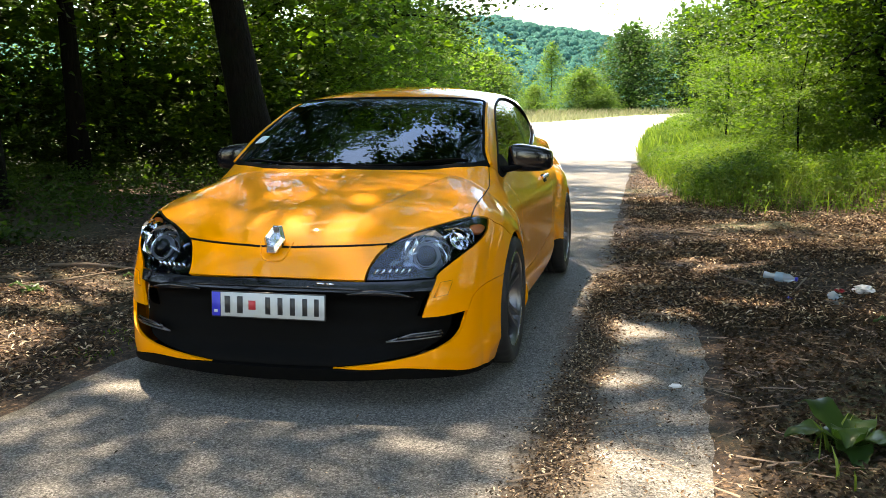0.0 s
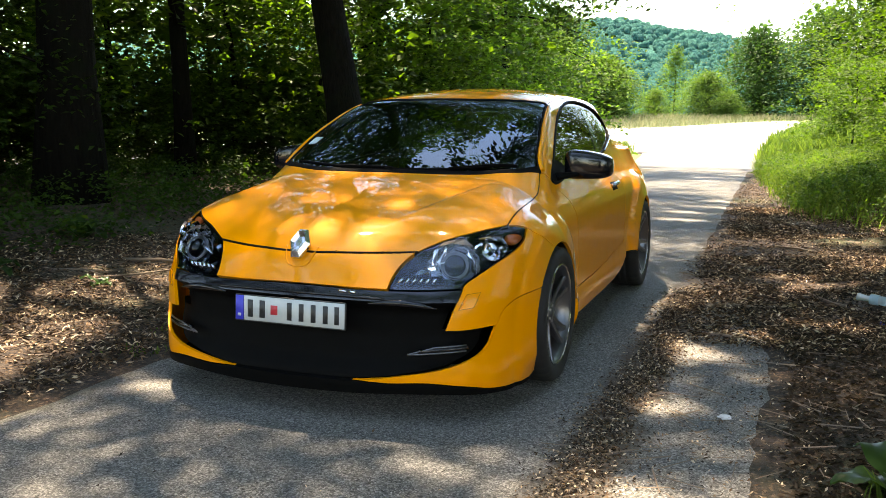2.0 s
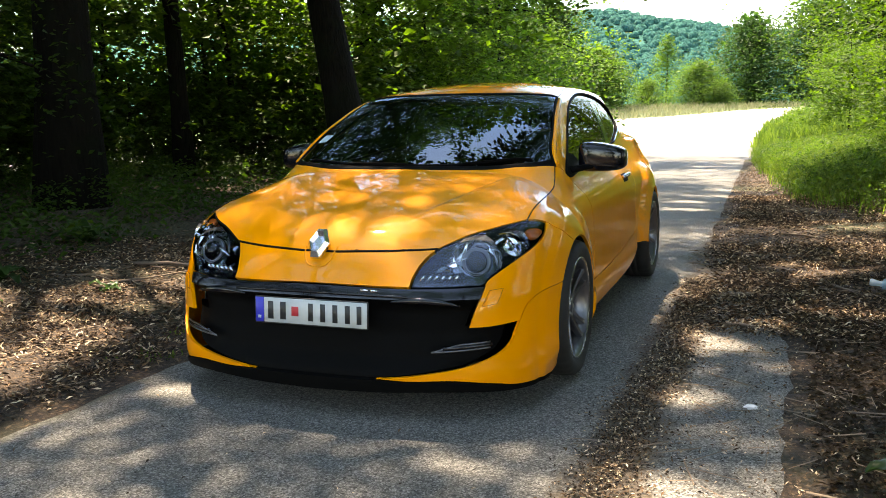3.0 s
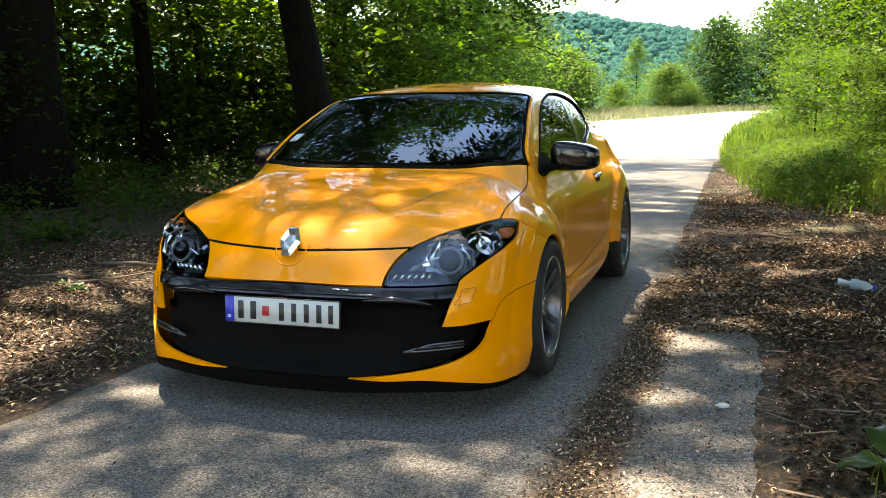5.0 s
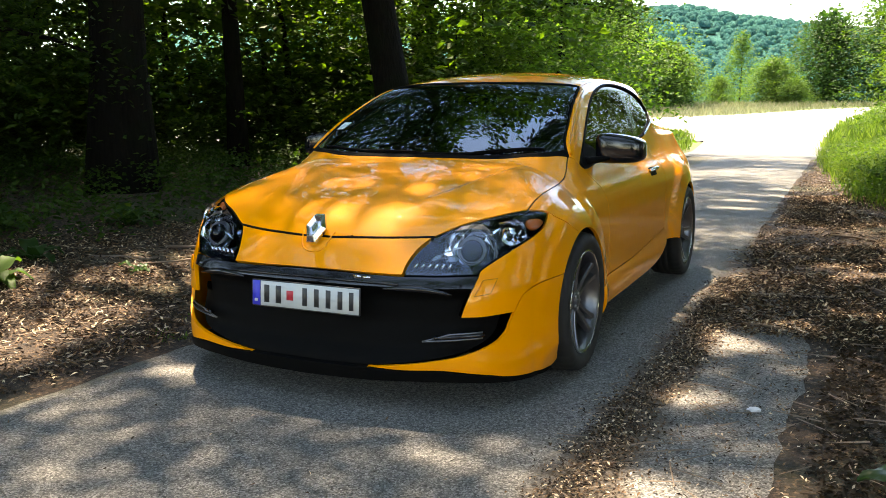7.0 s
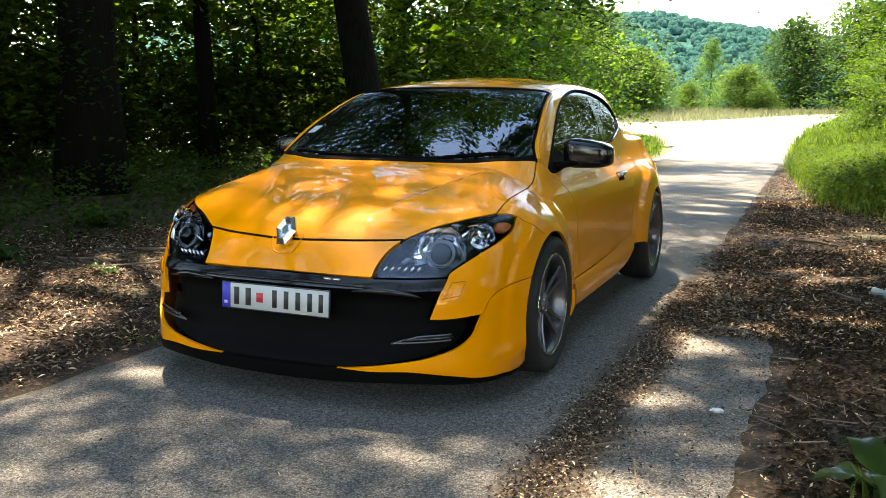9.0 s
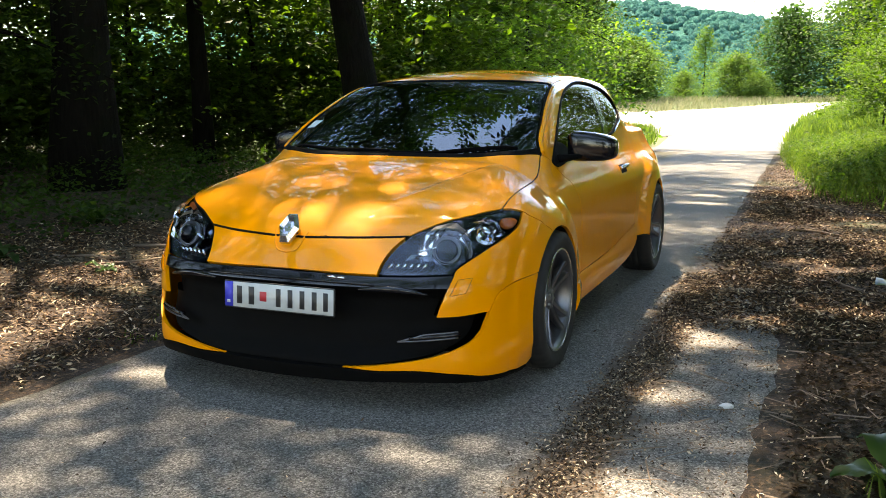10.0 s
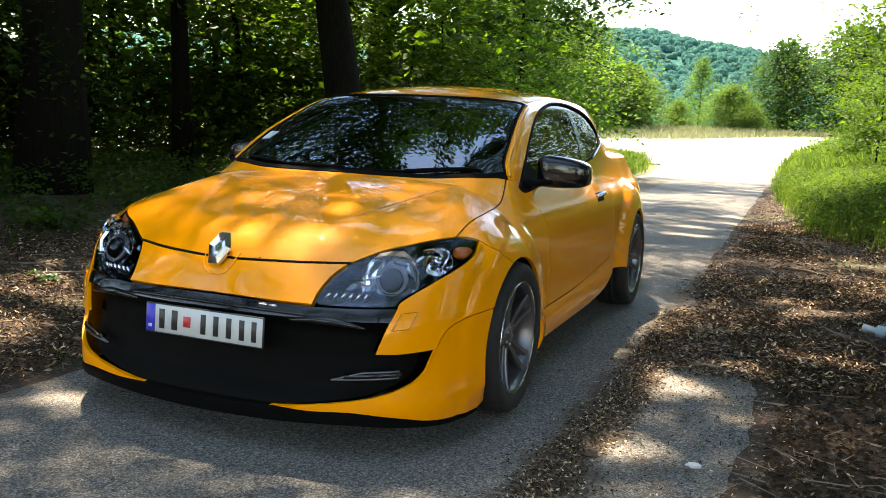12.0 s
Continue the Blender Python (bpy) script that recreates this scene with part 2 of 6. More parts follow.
def curve(points):
    """A smooth function through (a, b) pairs, by monotone cubic pieces."""
    a, b = np.array(points, float).T
    d = np.diff(b) / np.diff(a)
    m = np.concatenate(([d[0]], np.where(d[1:] * d[:-1] > 0, 2 * d[1:] * d[:-1] / (d[1:] + d[:-1] + 1e-9), 0), [d[-1]]))

    def value(t):
        t = np.clip(t, a[0], a[-1])
        i = np.clip(np.searchsorted(a, t) - 1, 0, len(a) - 2)
        h = a[i + 1] - a[i]
        s = (t - a[i]) / h
        return ((1 + 2 * s) * (1 - s) ** 2 * b[i] + s * (1 - s) ** 2 * h * m[i]
                + s * s * (3 - 2 * s) * b[i + 1] + s * s * (s - 1) * h * m[i + 1])
    return value


def smax(a, b, k):
    h = np.maximum(k - np.abs(a - b), 0) / k
    return np.maximum(a, b) + h * h * k / 4


nose = curve([(0.10, -0.90), (0.20, -0.925), (0.38, -0.915), (0.50, -0.90), (0.55, -0.878), (0.64, -0.845), (0.69, -0.815), (0.75, -0.74), (0.85, -0.55), (1.5, 0.8)])
slope = curve([(-1.1, 0.35), (-0.90, 0.36), (-0.80, 0.70), (-0.72, 0.42), (-0.62, 0.26), (-0.45, 0.245), (-0.20, 0.22), (0.085, 0.19), (0.095, 0.58), (0.50, 0.50), (0.75, 0.45), (0.85, 0.37),
               (0.93, 0.22), (1.05, 0.13), (1.30, 0.07), (1.70, 0.005), (2.20, -0.06), (2.70, -0.16), (3.10, -0.25), (4.0, -0.30)])
ridge_y = np.arange(-1.1, 4.0, 0.001)
ridge_z = np.concatenate(([0.0], np.cumsum(slope(ridge_y[:-1] + 0.0005) * 0.001)))
ridge_z += 0.953 - np.interp(0.09, ridge_y, ridge_z)


def ridge(y):
    """The car's outline along its middle."""
    return np.interp(y, ridge_y, ridge_z)


crown = curve([(-1.0, 0.06), (-0.4, 0.05), (0.0, 0.035), (0.1, 0.05), (0.5, 0.12), (1.0, 0.165), (2.5, 0.19), (3.5, 0.25)])
flank = curve([(0.0, 0.83), (0.15, 0.855), (0.28, 0.872), (0.45, 0.872), (0.60, 0.872), (0.72, 0.868), (0.80, 0.846), (0.88, 0.79), (0.95, 0.755),
               (1.05, 0.72), (1.20, 0.652), (1.30, 0.60), (1.45, 0.50)])
tuck = curve([(0, 0), (0.12, 0.02), (0.30, 0.16), (0.47, 0.36), (0.58, 0.30), (0.72, 0.12), (0.86, 0.0), (1.2, 0.0)])
drop = curve([(-1.2, 0.5), (-0.3, 0.55), (0.1, 1.4), (0.2, 1.4), (0.6, 0.0), (2.0, 0.0)])
tail = curve([(0.1, 3.25), (0.35, 3.36), (0.60, 3.42), (0.85, 3.38), (0.98, 3.28), (1.20, 3.06), (1.4, 2.80)])


def smooth_step(a, lo, hi):
    s = np.clip((a - lo) / (hi - lo), 0, 1)
    return s * s * (3 - 2 * s)


def flare(y, z, y0, r0, high, wide):
    """A wheel arch's swelling, flat inside r0 and falling off sharply outside it."""
    r = np.hypot(y - y0, z - 0.31)
    s = np.clip((r - r0) / wide, 0, 1)
    return high * (1 - s * s * (3 - 2 * s)) * np.clip((z + 0.05) / 0.3, 0, 1) * (1 - 0.35 * np.clip((r - 0.36) / (r0 - 0.36), 0, 1))


def hood_crease(x, y):
    """The bonnet's outer parts stand a little higher than its middle."""
    s = np.clip((x - (0.30 + 0.42 * (y + 0.6)) + 0.02) / 0.05, 0, 1)
    return 0.010 * (s * s * (3 - 2 * s) - 0.5) * np.clip((y + 0.70) / 0.3, 0, 1) * np.clip((0.10 - y) / 0.1, 0, 1)


def hull(p):
    """Below 0 inside the car's outer form."""
    x, y, z = np.abs(p[..., 0]), p[..., 1], p[..., 2]
    w = (flank(z) + flare(y, z, -0.03, 0.455, 0.052, 0.07) + flare(y, z, 2.64, 0.46, 0.050, 0.10)
         - 0.055 * np.clip((y - 2.3) / 1.0, 0, 2) ** 2 - 0.018 * np.clip((z - 0.95) / 0.3, 0, 1) * np.clip((y - 1.4) / 1.0, 0, 1) ** 2
         - 0.125 * smooth_step(z, 1.0, 1.09) * (1 - 0.3 * np.clip((z - 1.1) / 0.2, 0, 1)) * np.clip((y - 2.3) / 0.65, 0, 1.15))
    side = x - w
    front = (nose(z) + 0.19 * x ** 2 + 0.75 * x ** 8 + 1.6 * np.clip(z - 0.54, 0, 0.15) * tuck(x)) - y
    top = z - (ridge(y) - crown(y) * x ** 2 - drop(y) * np.clip(x - 0.53, 0, 1) ** 2 + hood_crease(x, y))
    back = y - (tail(z) - 0.22 * x ** 2 - 0.3 * x ** 8)
    f = smax(side, top, 0.05)
    f = smax(f, front, 0.05)
    f = smax(f, back, 0.10)
    return np.maximum(f, 0.04 - z)


def on_hull(p):
    """Where the rays from the car's heart through the points p leave the hull."""
    d = np.asarray(p, float) - HEART
    d = d / np.linalg.norm(d, axis=-1, keepdims=True)
    lo, hi = np.full(d.shape[:-1], 0.05), np.full(d.shape[:-1], 3.6)
    for _ in range(26):
        mid = (lo + hi) / 2
        inside = hull(HEART + mid[..., None] * d) < 0
        lo, hi = np.where(inside, mid, lo), np.where(inside, hi, mid)
    return HEART + lo[..., None] * d


def hull_normal(p, e=0.004):
    g = np.stack([hull(p + e * np.eye(3)[i]) - hull(p - e * np.eye(3)[i]) for i in range(3)], -1)
    return g / (np.linalg.norm(g, axis=-1, keepdims=True) + 1e-9)

# ---- making meshes ----
def mesh_of(bm, name, mat, smooth=True):
    me = bpy.data.meshes.new(name)
    bm.to_mesh(me)
    bm.free()
    for m in (mat if isinstance(mat, (list, tuple)) else [mat]):
        me.materials.append(m)
    if smooth:
        me.shade_smooth()
    return me


def part(name, bm, mat, parent, label="", smooth=True, sharp=None):
    """One mesh object under a thing or a part."""
    me = bm if isinstance(bm, bpy.types.Mesh) else mesh_of(bm, name, mat, smooth)
    if sharp:
        me.set_sharp_from_angle(angle=radians(sharp))
    ob = new(name, me)
    ob.parent = parent
    if label:
        tagged(ob, label)
    return ob


def thing(name, label, category, group="", at=None):
    ob = new(name)
    ob.empty_display_size = 0.1
    if at is not None:
        ob.matrix_basis = at
    return tagged(ob, label, category, group)


def box(bm, x0, x1, y0, y1, z0, z1, m=None):
    g = bmesh.ops.create_cube(bm, size=1.0)["verts"]
    for v in g:
        v.co = Vector(((x0 + x1) / 2 + v.co.x * (x1 - x0), (y0 + y1) / 2 + v.co.y * (y1 - y0), (z0 + z1) / 2 + v.co.z * (z1 - z0)))
    if m is not None:
        bmesh.ops.transform(bm, matrix=m, verts=g)
    return g


def bevelled(x0, x1, y0, y1, z0, z1, r, segments=2, m=None):
    bm = bmesh.new()
    box(bm, x0, x1, y0, y1, z0, z1)
    bmesh.ops.bevel(bm, geom=bm.edges[:], offset=r, segments=segments, affect="EDGES", profile=0.5)
    if m is not None:
        bmesh.ops.transform(bm, matrix=m, verts=bm.verts[:])
    return bm


def lathe(profile, n=64, axis="X"):
    """A solid of revolution round x from (x, radius) pairs."""
    bm = bmesh.new()
    rings = []
    for i in range(n):
        a = 2 * math.pi * i / n
        rings.append([bm.verts.new((x, r * math.cos(a), r * math.sin(a))) for x, r in profile])
    for i in range(n):
        a, b = rings[i], rings[(i + 1) % n]
        for j in range(len(profile) - 1):
            bm.faces.new((a[j], b[j], b[j + 1], a[j + 1]))
    bmesh.ops.recalc_face_normals(bm, faces=bm.faces[:])
    return bm


def sweep(points, radius, sides=6, squash=1.0, closed=False):
    """A tube along points; radius may be a list."""
    bm = bmesh.new()
    pts = [Vector(p) for p in points]
    rings = []
    for i, p in enumerate(pts):
        d = (pts[min(i + 1, len(pts) - 1)] - pts[max(i - 1, 0)]).normalized()
        u = d.orthogonal().normalized() if abs(d.z) > 0.95 else d.cross(Vector((0, 0, 1))).normalized()
        v = u.cross(d)
        r = radius[i] if isinstance(radius, (list, tuple)) else radius
        rings.append([bm.verts.new(p + (u * math.cos(2 * math.pi * k / sides) + v * squash * math.sin(2 * math.pi * k / sides)) * r) for k in range(sides)])
    for a, b in zip(rings, rings[1:]):
        for k in range(sides):
            bm.faces.new((a[k], a[(k + 1) % sides], b[(k + 1) % sides], b[k]))
    bm.faces.new(rings[0][::-1])
    bm.faces.new(rings[-1])
    bmesh.ops.recalc_face_normals(bm, faces=bm.faces[:])
    return bm


# ---- panels cut from the hull ----
def spline(points, per=8):
    """Catmull-Rom through points."""
    p = np.array(points, float)
    if len(p) == 2:
        s = np.linspace(0, 1, per * 2 + 1)[:, None]
        return p[0] * (1 - s) + p[1] * s
    q = np.vstack((2 * p[0] - p[1], p, 2 * p[-1] - p[-2]))
    out = []
    for i in range(1, len(q) - 2):
        for s in np.linspace(0, 1, per, endpoint=False):
            a, b, c, d = q[i - 1:i + 3]
            out.append(0.5 * (2 * b + (c - a) * s + (2 * a - 5 * b + 4 * c - d) * s * s + (3 * b - a - 3 * c + d) * s ** 3))
    out.append(p[-1])
    return np.array(out)


def ring(*segments):
    """Joins sampled curves end to end; each is turned round where that fits better."""
    out = segments[0]
    for s in segments[1:]:
        if np.linalg.norm(s[-1] - out[-1]) < np.linalg.norm(s[0] - out[-1]):
            s = s[::-1]
        out = np.vstack((out, s[1:] if np.linalg.norm(s[0] - out[-1]) < 0.02 else s))
    return out[:-1] if np.linalg.norm(out[0] - out[-1]) < 0.02 else out


def flip(c):
    return c * np.array((-1, 1, 1))


def shrink(poly, by):
    """Moves a closed plane outline inwards."""
    keep = np.linalg.norm(poly - np.roll(poly, 1, 0), axis=1) > 1e-5
    poly = poly[keep]
    area = np.sum(poly[:, 0] * np.roll(poly[:, 1], -1) - poly[:, 1] * np.roll(poly[:, 0], -1))
    e = np.roll(poly, -1, 0) - poly
    e = e / np.linalg.norm(e, axis=1, keepdims=True)
    n = np.stack((-e[:, 1], e[:, 0]), 1) * np.sign(area)
    m = n + np.roll(n, 1, 0)
    m = m / np.maximum(np.sum(m * m, 1, keepdims=True) / 2, 0.3)
    return poly + m * by


def panel_mesh(name, outline, axis, mat, step=0.022, gap=0.002, depth=0.016, lift=None, rim=True):
    """A sheet of the hull inside a closed outline of places near it, with a turned-in rim."""
    a, b = [i for i in range(3) if i != axis]
    pts = on_hull(outline) - HEART
    sign = np.sign(pts[:, axis].mean())
    flat = np.stack((pts[:, a], pts[:, b]), 1) / np.abs(pts[:, axis:axis + 1])
    scale = np.abs(pts[:, axis]).mean()
    flat = shrink(flat, gap / scale)
    bm = bmesh.new()
    bm.faces.new([bm.verts.new((*p, 0)) for p in flat])
    bmesh.ops.triangulate(bm, faces=bm.faces[:])
    lo, hi = flat.min(0), flat.max(0)
    for k in (0, 1):
        for c in np.arange(lo[k] + step / scale * 0.37, hi[k], step / scale):
            co = [0, 0, 0]
            no = [0, 0, 0]
            co[k], no[k] = c, 1
            bmesh.ops.bisect_plane(bm, geom=bm.verts[:] + bm.edges[:] + bm.faces[:], dist=1e-5, plane_co=co, plane_no=no)
    bm.verts.ensure_lookup_table()
    flat = np.array([v.co[:2] for v in bm.verts])
    d = np.empty((len(flat), 3))
    d[:, a], d[:, b], d[:, axis] = flat[:, 0], flat[:, 1], sign
    p = on_hull(HEART + d)
    n = hull_normal(p)
    if isinstance(lift, float):
        p, lift = p + n * lift, None
    elif lift is not None:
        p = p + n * lift(p)[:, None]
    for v, co in zip(bm.verts, p):
        v.co = co
    bm.normal_update()
    turned = sum(f.normal.dot(Vector(n[f.verts[0].index])) * f.calc_area() for f in bm.faces) < 0
    if turned:
        bmesh.ops.reverse_faces(bm, faces=bm.faces[:])
    normals = [Vector(v) for v in n]
    if lift is not None:
        bm.normal_update()
        normals = [v.normal.copy() for v in bm.verts]
    if rim:
        edges = [e for e in bm.edges if e.is_boundary]
        made = {}
        for e in edges:
            f = e.link_faces[0]
            l = next(l for l in f.loops if l.edge == e)
            v0, v1 = l.vert, l.link_loop_next.vert
            quad = []
            side = (v1.co - v0.co).cross(normals[v0.index]).normalized()
            for v, d0 in ((v1, 0.0), (v0, 0.0), (v0, depth), (v1, depth)):
                key = (v.index, d0)
                if key not in made:
                    made[key] = bm.verts.new(v.co - normals[v.index] * d0)
                    normals.append(side)
                quad.append(made[key])
            bm.faces.new(quad)
    me = bpy.data.meshes.new(name)
    bm.to_mesh(me)
    bm.free()
    me.materials.append(mat)
    me.shade_smooth()
    me.normals_split_custom_set_from_vertices(normals)
    return me


def panel(name, outline, axis, mat, parent, label="", **more):
    return part(name, panel_mesh(name, outline, axis, mat, **more), mat, parent, label)


def bead(name, line, radius, mat, parent, label="", lift=0.0, sides=6, squash=1.0):
    """A cord that lies on the hull."""
    p = on_hull(line)
    p = p + hull_normal(p) * lift
    return part(name, sweep(p, radius, sides, squash), mat, parent, label)


# the lines along which the car's skin is cut, on its left side
c_hood_front = spline([(0, -0.818, 0.682), (0.10, -0.812, 0.681), (0.30, -0.765, 0.684), (0.48, -0.690, 0.688)])
c_lamp_top = spline([(0.48, -0.690, 0.688), (0.583, -0.614, 0.735), (0.681, -0.544, 0.763), (0.78, -0.41, 0.781)])
c_lamp_tip = spline([(0.78, -0.41, 0.781), (0.82, -0.37, 0.778), (0.846, -0.339, 0.767)])
c_lamp_low = spline([(0.846, -0.339, 0.767), (0.854, -0.421, 0.716), (0.829, -0.521, 0.678), (0.781, -0.616, 0.638), (0.735, -0.68, 0.602), (0.70, -0.725, 0.571), (0.696, -0.739, 0.552)])
c_lamp_foot = spline([(0.696, -0.739, 0.552), (0.565, -0.802, 0.549), (0.412, -0.842, 0.547)])
c_lamp_in = spline([(0.412, -0.842, 0.547), (0.417, -0.801, 0.592), (0.441, -0.744, 0.645), (0.48, -0.690, 0.688)])
c_nose_foot = spline([(0.412, -0.842, 0.547), (0.253, -0.866, 0.549), (0, -0.876, 0.552)])
c_hood_side = spline([(0.78, -0.41, 0.781), (0.779, -0.251, 0.826), (0.765, 0.087, 0.86), (0.748, 0.193, 0.889), (0.722, 0.30, 0.955)])
c_screen_foot = spline([(0.722, 0.30, 0.955), (0.685, 0.255, 0.965), (0.61, 0.19, 0.962), (0.45, 0.125, 0.958), (0.2, 0.105, 0.958), (0, 0.105, 0.958)])
c_pillar = spline([(0.722, 0.30, 0.955), (0.674, 0.38, 1.02), (0.646, 0.518, 1.10), (0.617, 0.672, 1.177), (0.590, 0.85, 1.255), (0.575, 1.0, 1.312)])
c_screen_top = spline([(0.575, 1.0, 1.312), (0.383, 0.92, 1.332), (0.2, 0.87, 1.335), (0, 0.855, 1.335)])
c_roof_side = spline([(0.575, 1.0, 1.312), (0.56, 1.3, 1.36), (0.545, 1.8, 1.375), (0.52, 2.4, 1.35), (0.48, 2.85, 1.29)])
c_roof_end = spline([(0.48, 2.85, 1.29), (0.3, 2.95, 1.31), (0, 2.98, 1.32)])
c_window_top = spline([(0.767, 0.379, 0.922), (0.729, 0.557, 1.023), (0.684, 0.762, 1.132), (0.626, 1.046, 1.251), (0.593, 1.307, 1.31), (0.571, 1.62, 1.337), (0.581, 1.98, 1.317), (0.606, 2.243, 1.26), (0.655, 2.36, 1.164)])
c_window_back = spline([(0.655, 2.36, 1.164), (0.690, 2.25, 1.095), (0.728, 1.93, 1.023)])
c_window_foot = spline([(0.728, 1.93, 1.023), (0.75, 1.3, 0.972), (0.765, 0.8, 0.937), (0.775, 0.47, 0.905), (0.767, 0.379, 0.922)])
c_seam_fender = spline([(0.846, -0.339, 0.767), (0.899, -0.252, 0.717), (0.922, -0.153, 0.669)])
c_seam_low = spline([(0.811, -0.645, 0.397), (0.833, -0.599, 0.462), (0.869, -0.497, 0.495), (0.918, -0.335, 0.509)])
c_notch = spline([(0.696, -0.739, 0.552), (0.672, -0.787, 0.469), (0.648, -0.809, 0.391)])
c_vent_top = spline([(0.648, -0.809, 0.391), (0.727, -0.754, 0.391), (0.811, -0.645, 0.397)])
c_vent_side = spline([(0.811, -0.645, 0.397), (0.799, -0.669, 0.353), (0.789, -0.688, 0.32), (0.751, -0.738, 0.279), (0.64, -0.823, 0.237), (0.419, -0.89, 0.197), (0.28, -0.907, 0.178)])
c_chin = spline([(0.28, -0.907, 0.178), (0.418, -0.887, 0.172), (0.591, -0.845, 0.178), (0.735, -0.752, 0.155), (0.791, -0.676, 0.136), (0.845, -0.556, 0.122), (0.875, -0.357, 0.107)])
c_sill_top = spline([(0.90, 0.60, 0.352), (0.872, 1.231, 0.36), (0.873, 1.981, 0.419)])
c_sill_foot = spline([(0.87, 0.34, 0.20), (0.871, 1.0, 0.205), (0.871, 1.55, 0.215), (0.873, 1.86, 0.25), (0.875, 2.06, 0.335), (0.873, 1.981, 0.419)])
c_door_front = spline([(0.767, 0.379, 0.922), (0.80, 0.44, 0.86), (0.85, 0.55, 0.72), (0.88, 0.59, 0.55), (0.90, 0.60, 0.352)])
c_door_back = spline([(0.728, 1.93, 1.023), (0.80, 1.99, 0.90), (0.86, 2.0, 0.70), (0.873, 1.981, 0.419)])


def arch(y0, r, a, b, n=24):
    t = np.radians(np.linspace(a, b, n))
    return np.stack((np.full(n, 0.91), y0 + r * np.cos(t), 0.31 + r * np.sin(t)), 1)


ARCH_F, ARCH_R = -0.03, 2.64
car = thing("car", "yellow three-door hatchback parked on the asphalt track, with black grille", "car")
car_body = part("body", bevelled(-0.70, 0.70, -0.50, 3.1, 0.16, 0.34, 0.03), BLACK_MATT, car, "black underbody of the yellow car")
both = lambda *c: ring(*c, *[flip(k)[::-1] for k in c[::-1]])
SIDES = ((1, lambda c: c), (-1, flip))

hood = panel("hood", both(c_hood_front, c_lamp_top, c_hood_side, c_screen_foot), 2, YELLOW, car, "glossy yellow bonnet", step=0.02, gap=0.006, depth=0.03)
panel("nose", ring(c_hood_front, c_lamp_in[::-1], c_nose_foot, flip(c_nose_foot)[::-1], flip(c_lamp_in), flip(c_hood_front)[::-1]), 1, YELLOW, car, "yellow nose between the headlamps", step=0.02, gap=0.006, depth=0.03)
panel("windscreen", ring(c_screen_foot[::-1], c_pillar, c_screen_top, flip(c_screen_top)[::-1], flip(c_pillar)[::-1], flip(c_screen_foot)), 2, WINDSCREEN, car, "dark reflecting windscreen", step=0.04, gap=0.012, rim=False, lift=-0.003)
panel("roof", ring(c_screen_top[::-1], c_roof_side, c_roof_end, flip(c_roof_end)[::-1], flip(c_roof_side)[::-1], flip(c_screen_top)), 2, YELLOW, car, "yellow roof", step=0.04)


c_mask_mid = spline([(0.684, -0.765, 0.502), (0.55, -0.83, 0.502), (0.3, -0.885, 0.502), (0, -0.90, 0.502)])
c_notch_up, c_notch_low = spline([(0.696, -0.739, 0.552), (0.690, -0.752, 0.527), (0.684, -0.765, 0.502)]), spline([(0.684, -0.765, 0.502), (0.667, -0.79, 0.45), (0.648, -0.809, 0.391)])


def mask_lift(p):
    return np.interp(p[:, 2], [0.17, 0.20, 0.26, 0.36, 0.46, 0.485, 0.503], [-0.012, -0.02, -0.06, -0.075, -0.07, -0.045, -0.010])


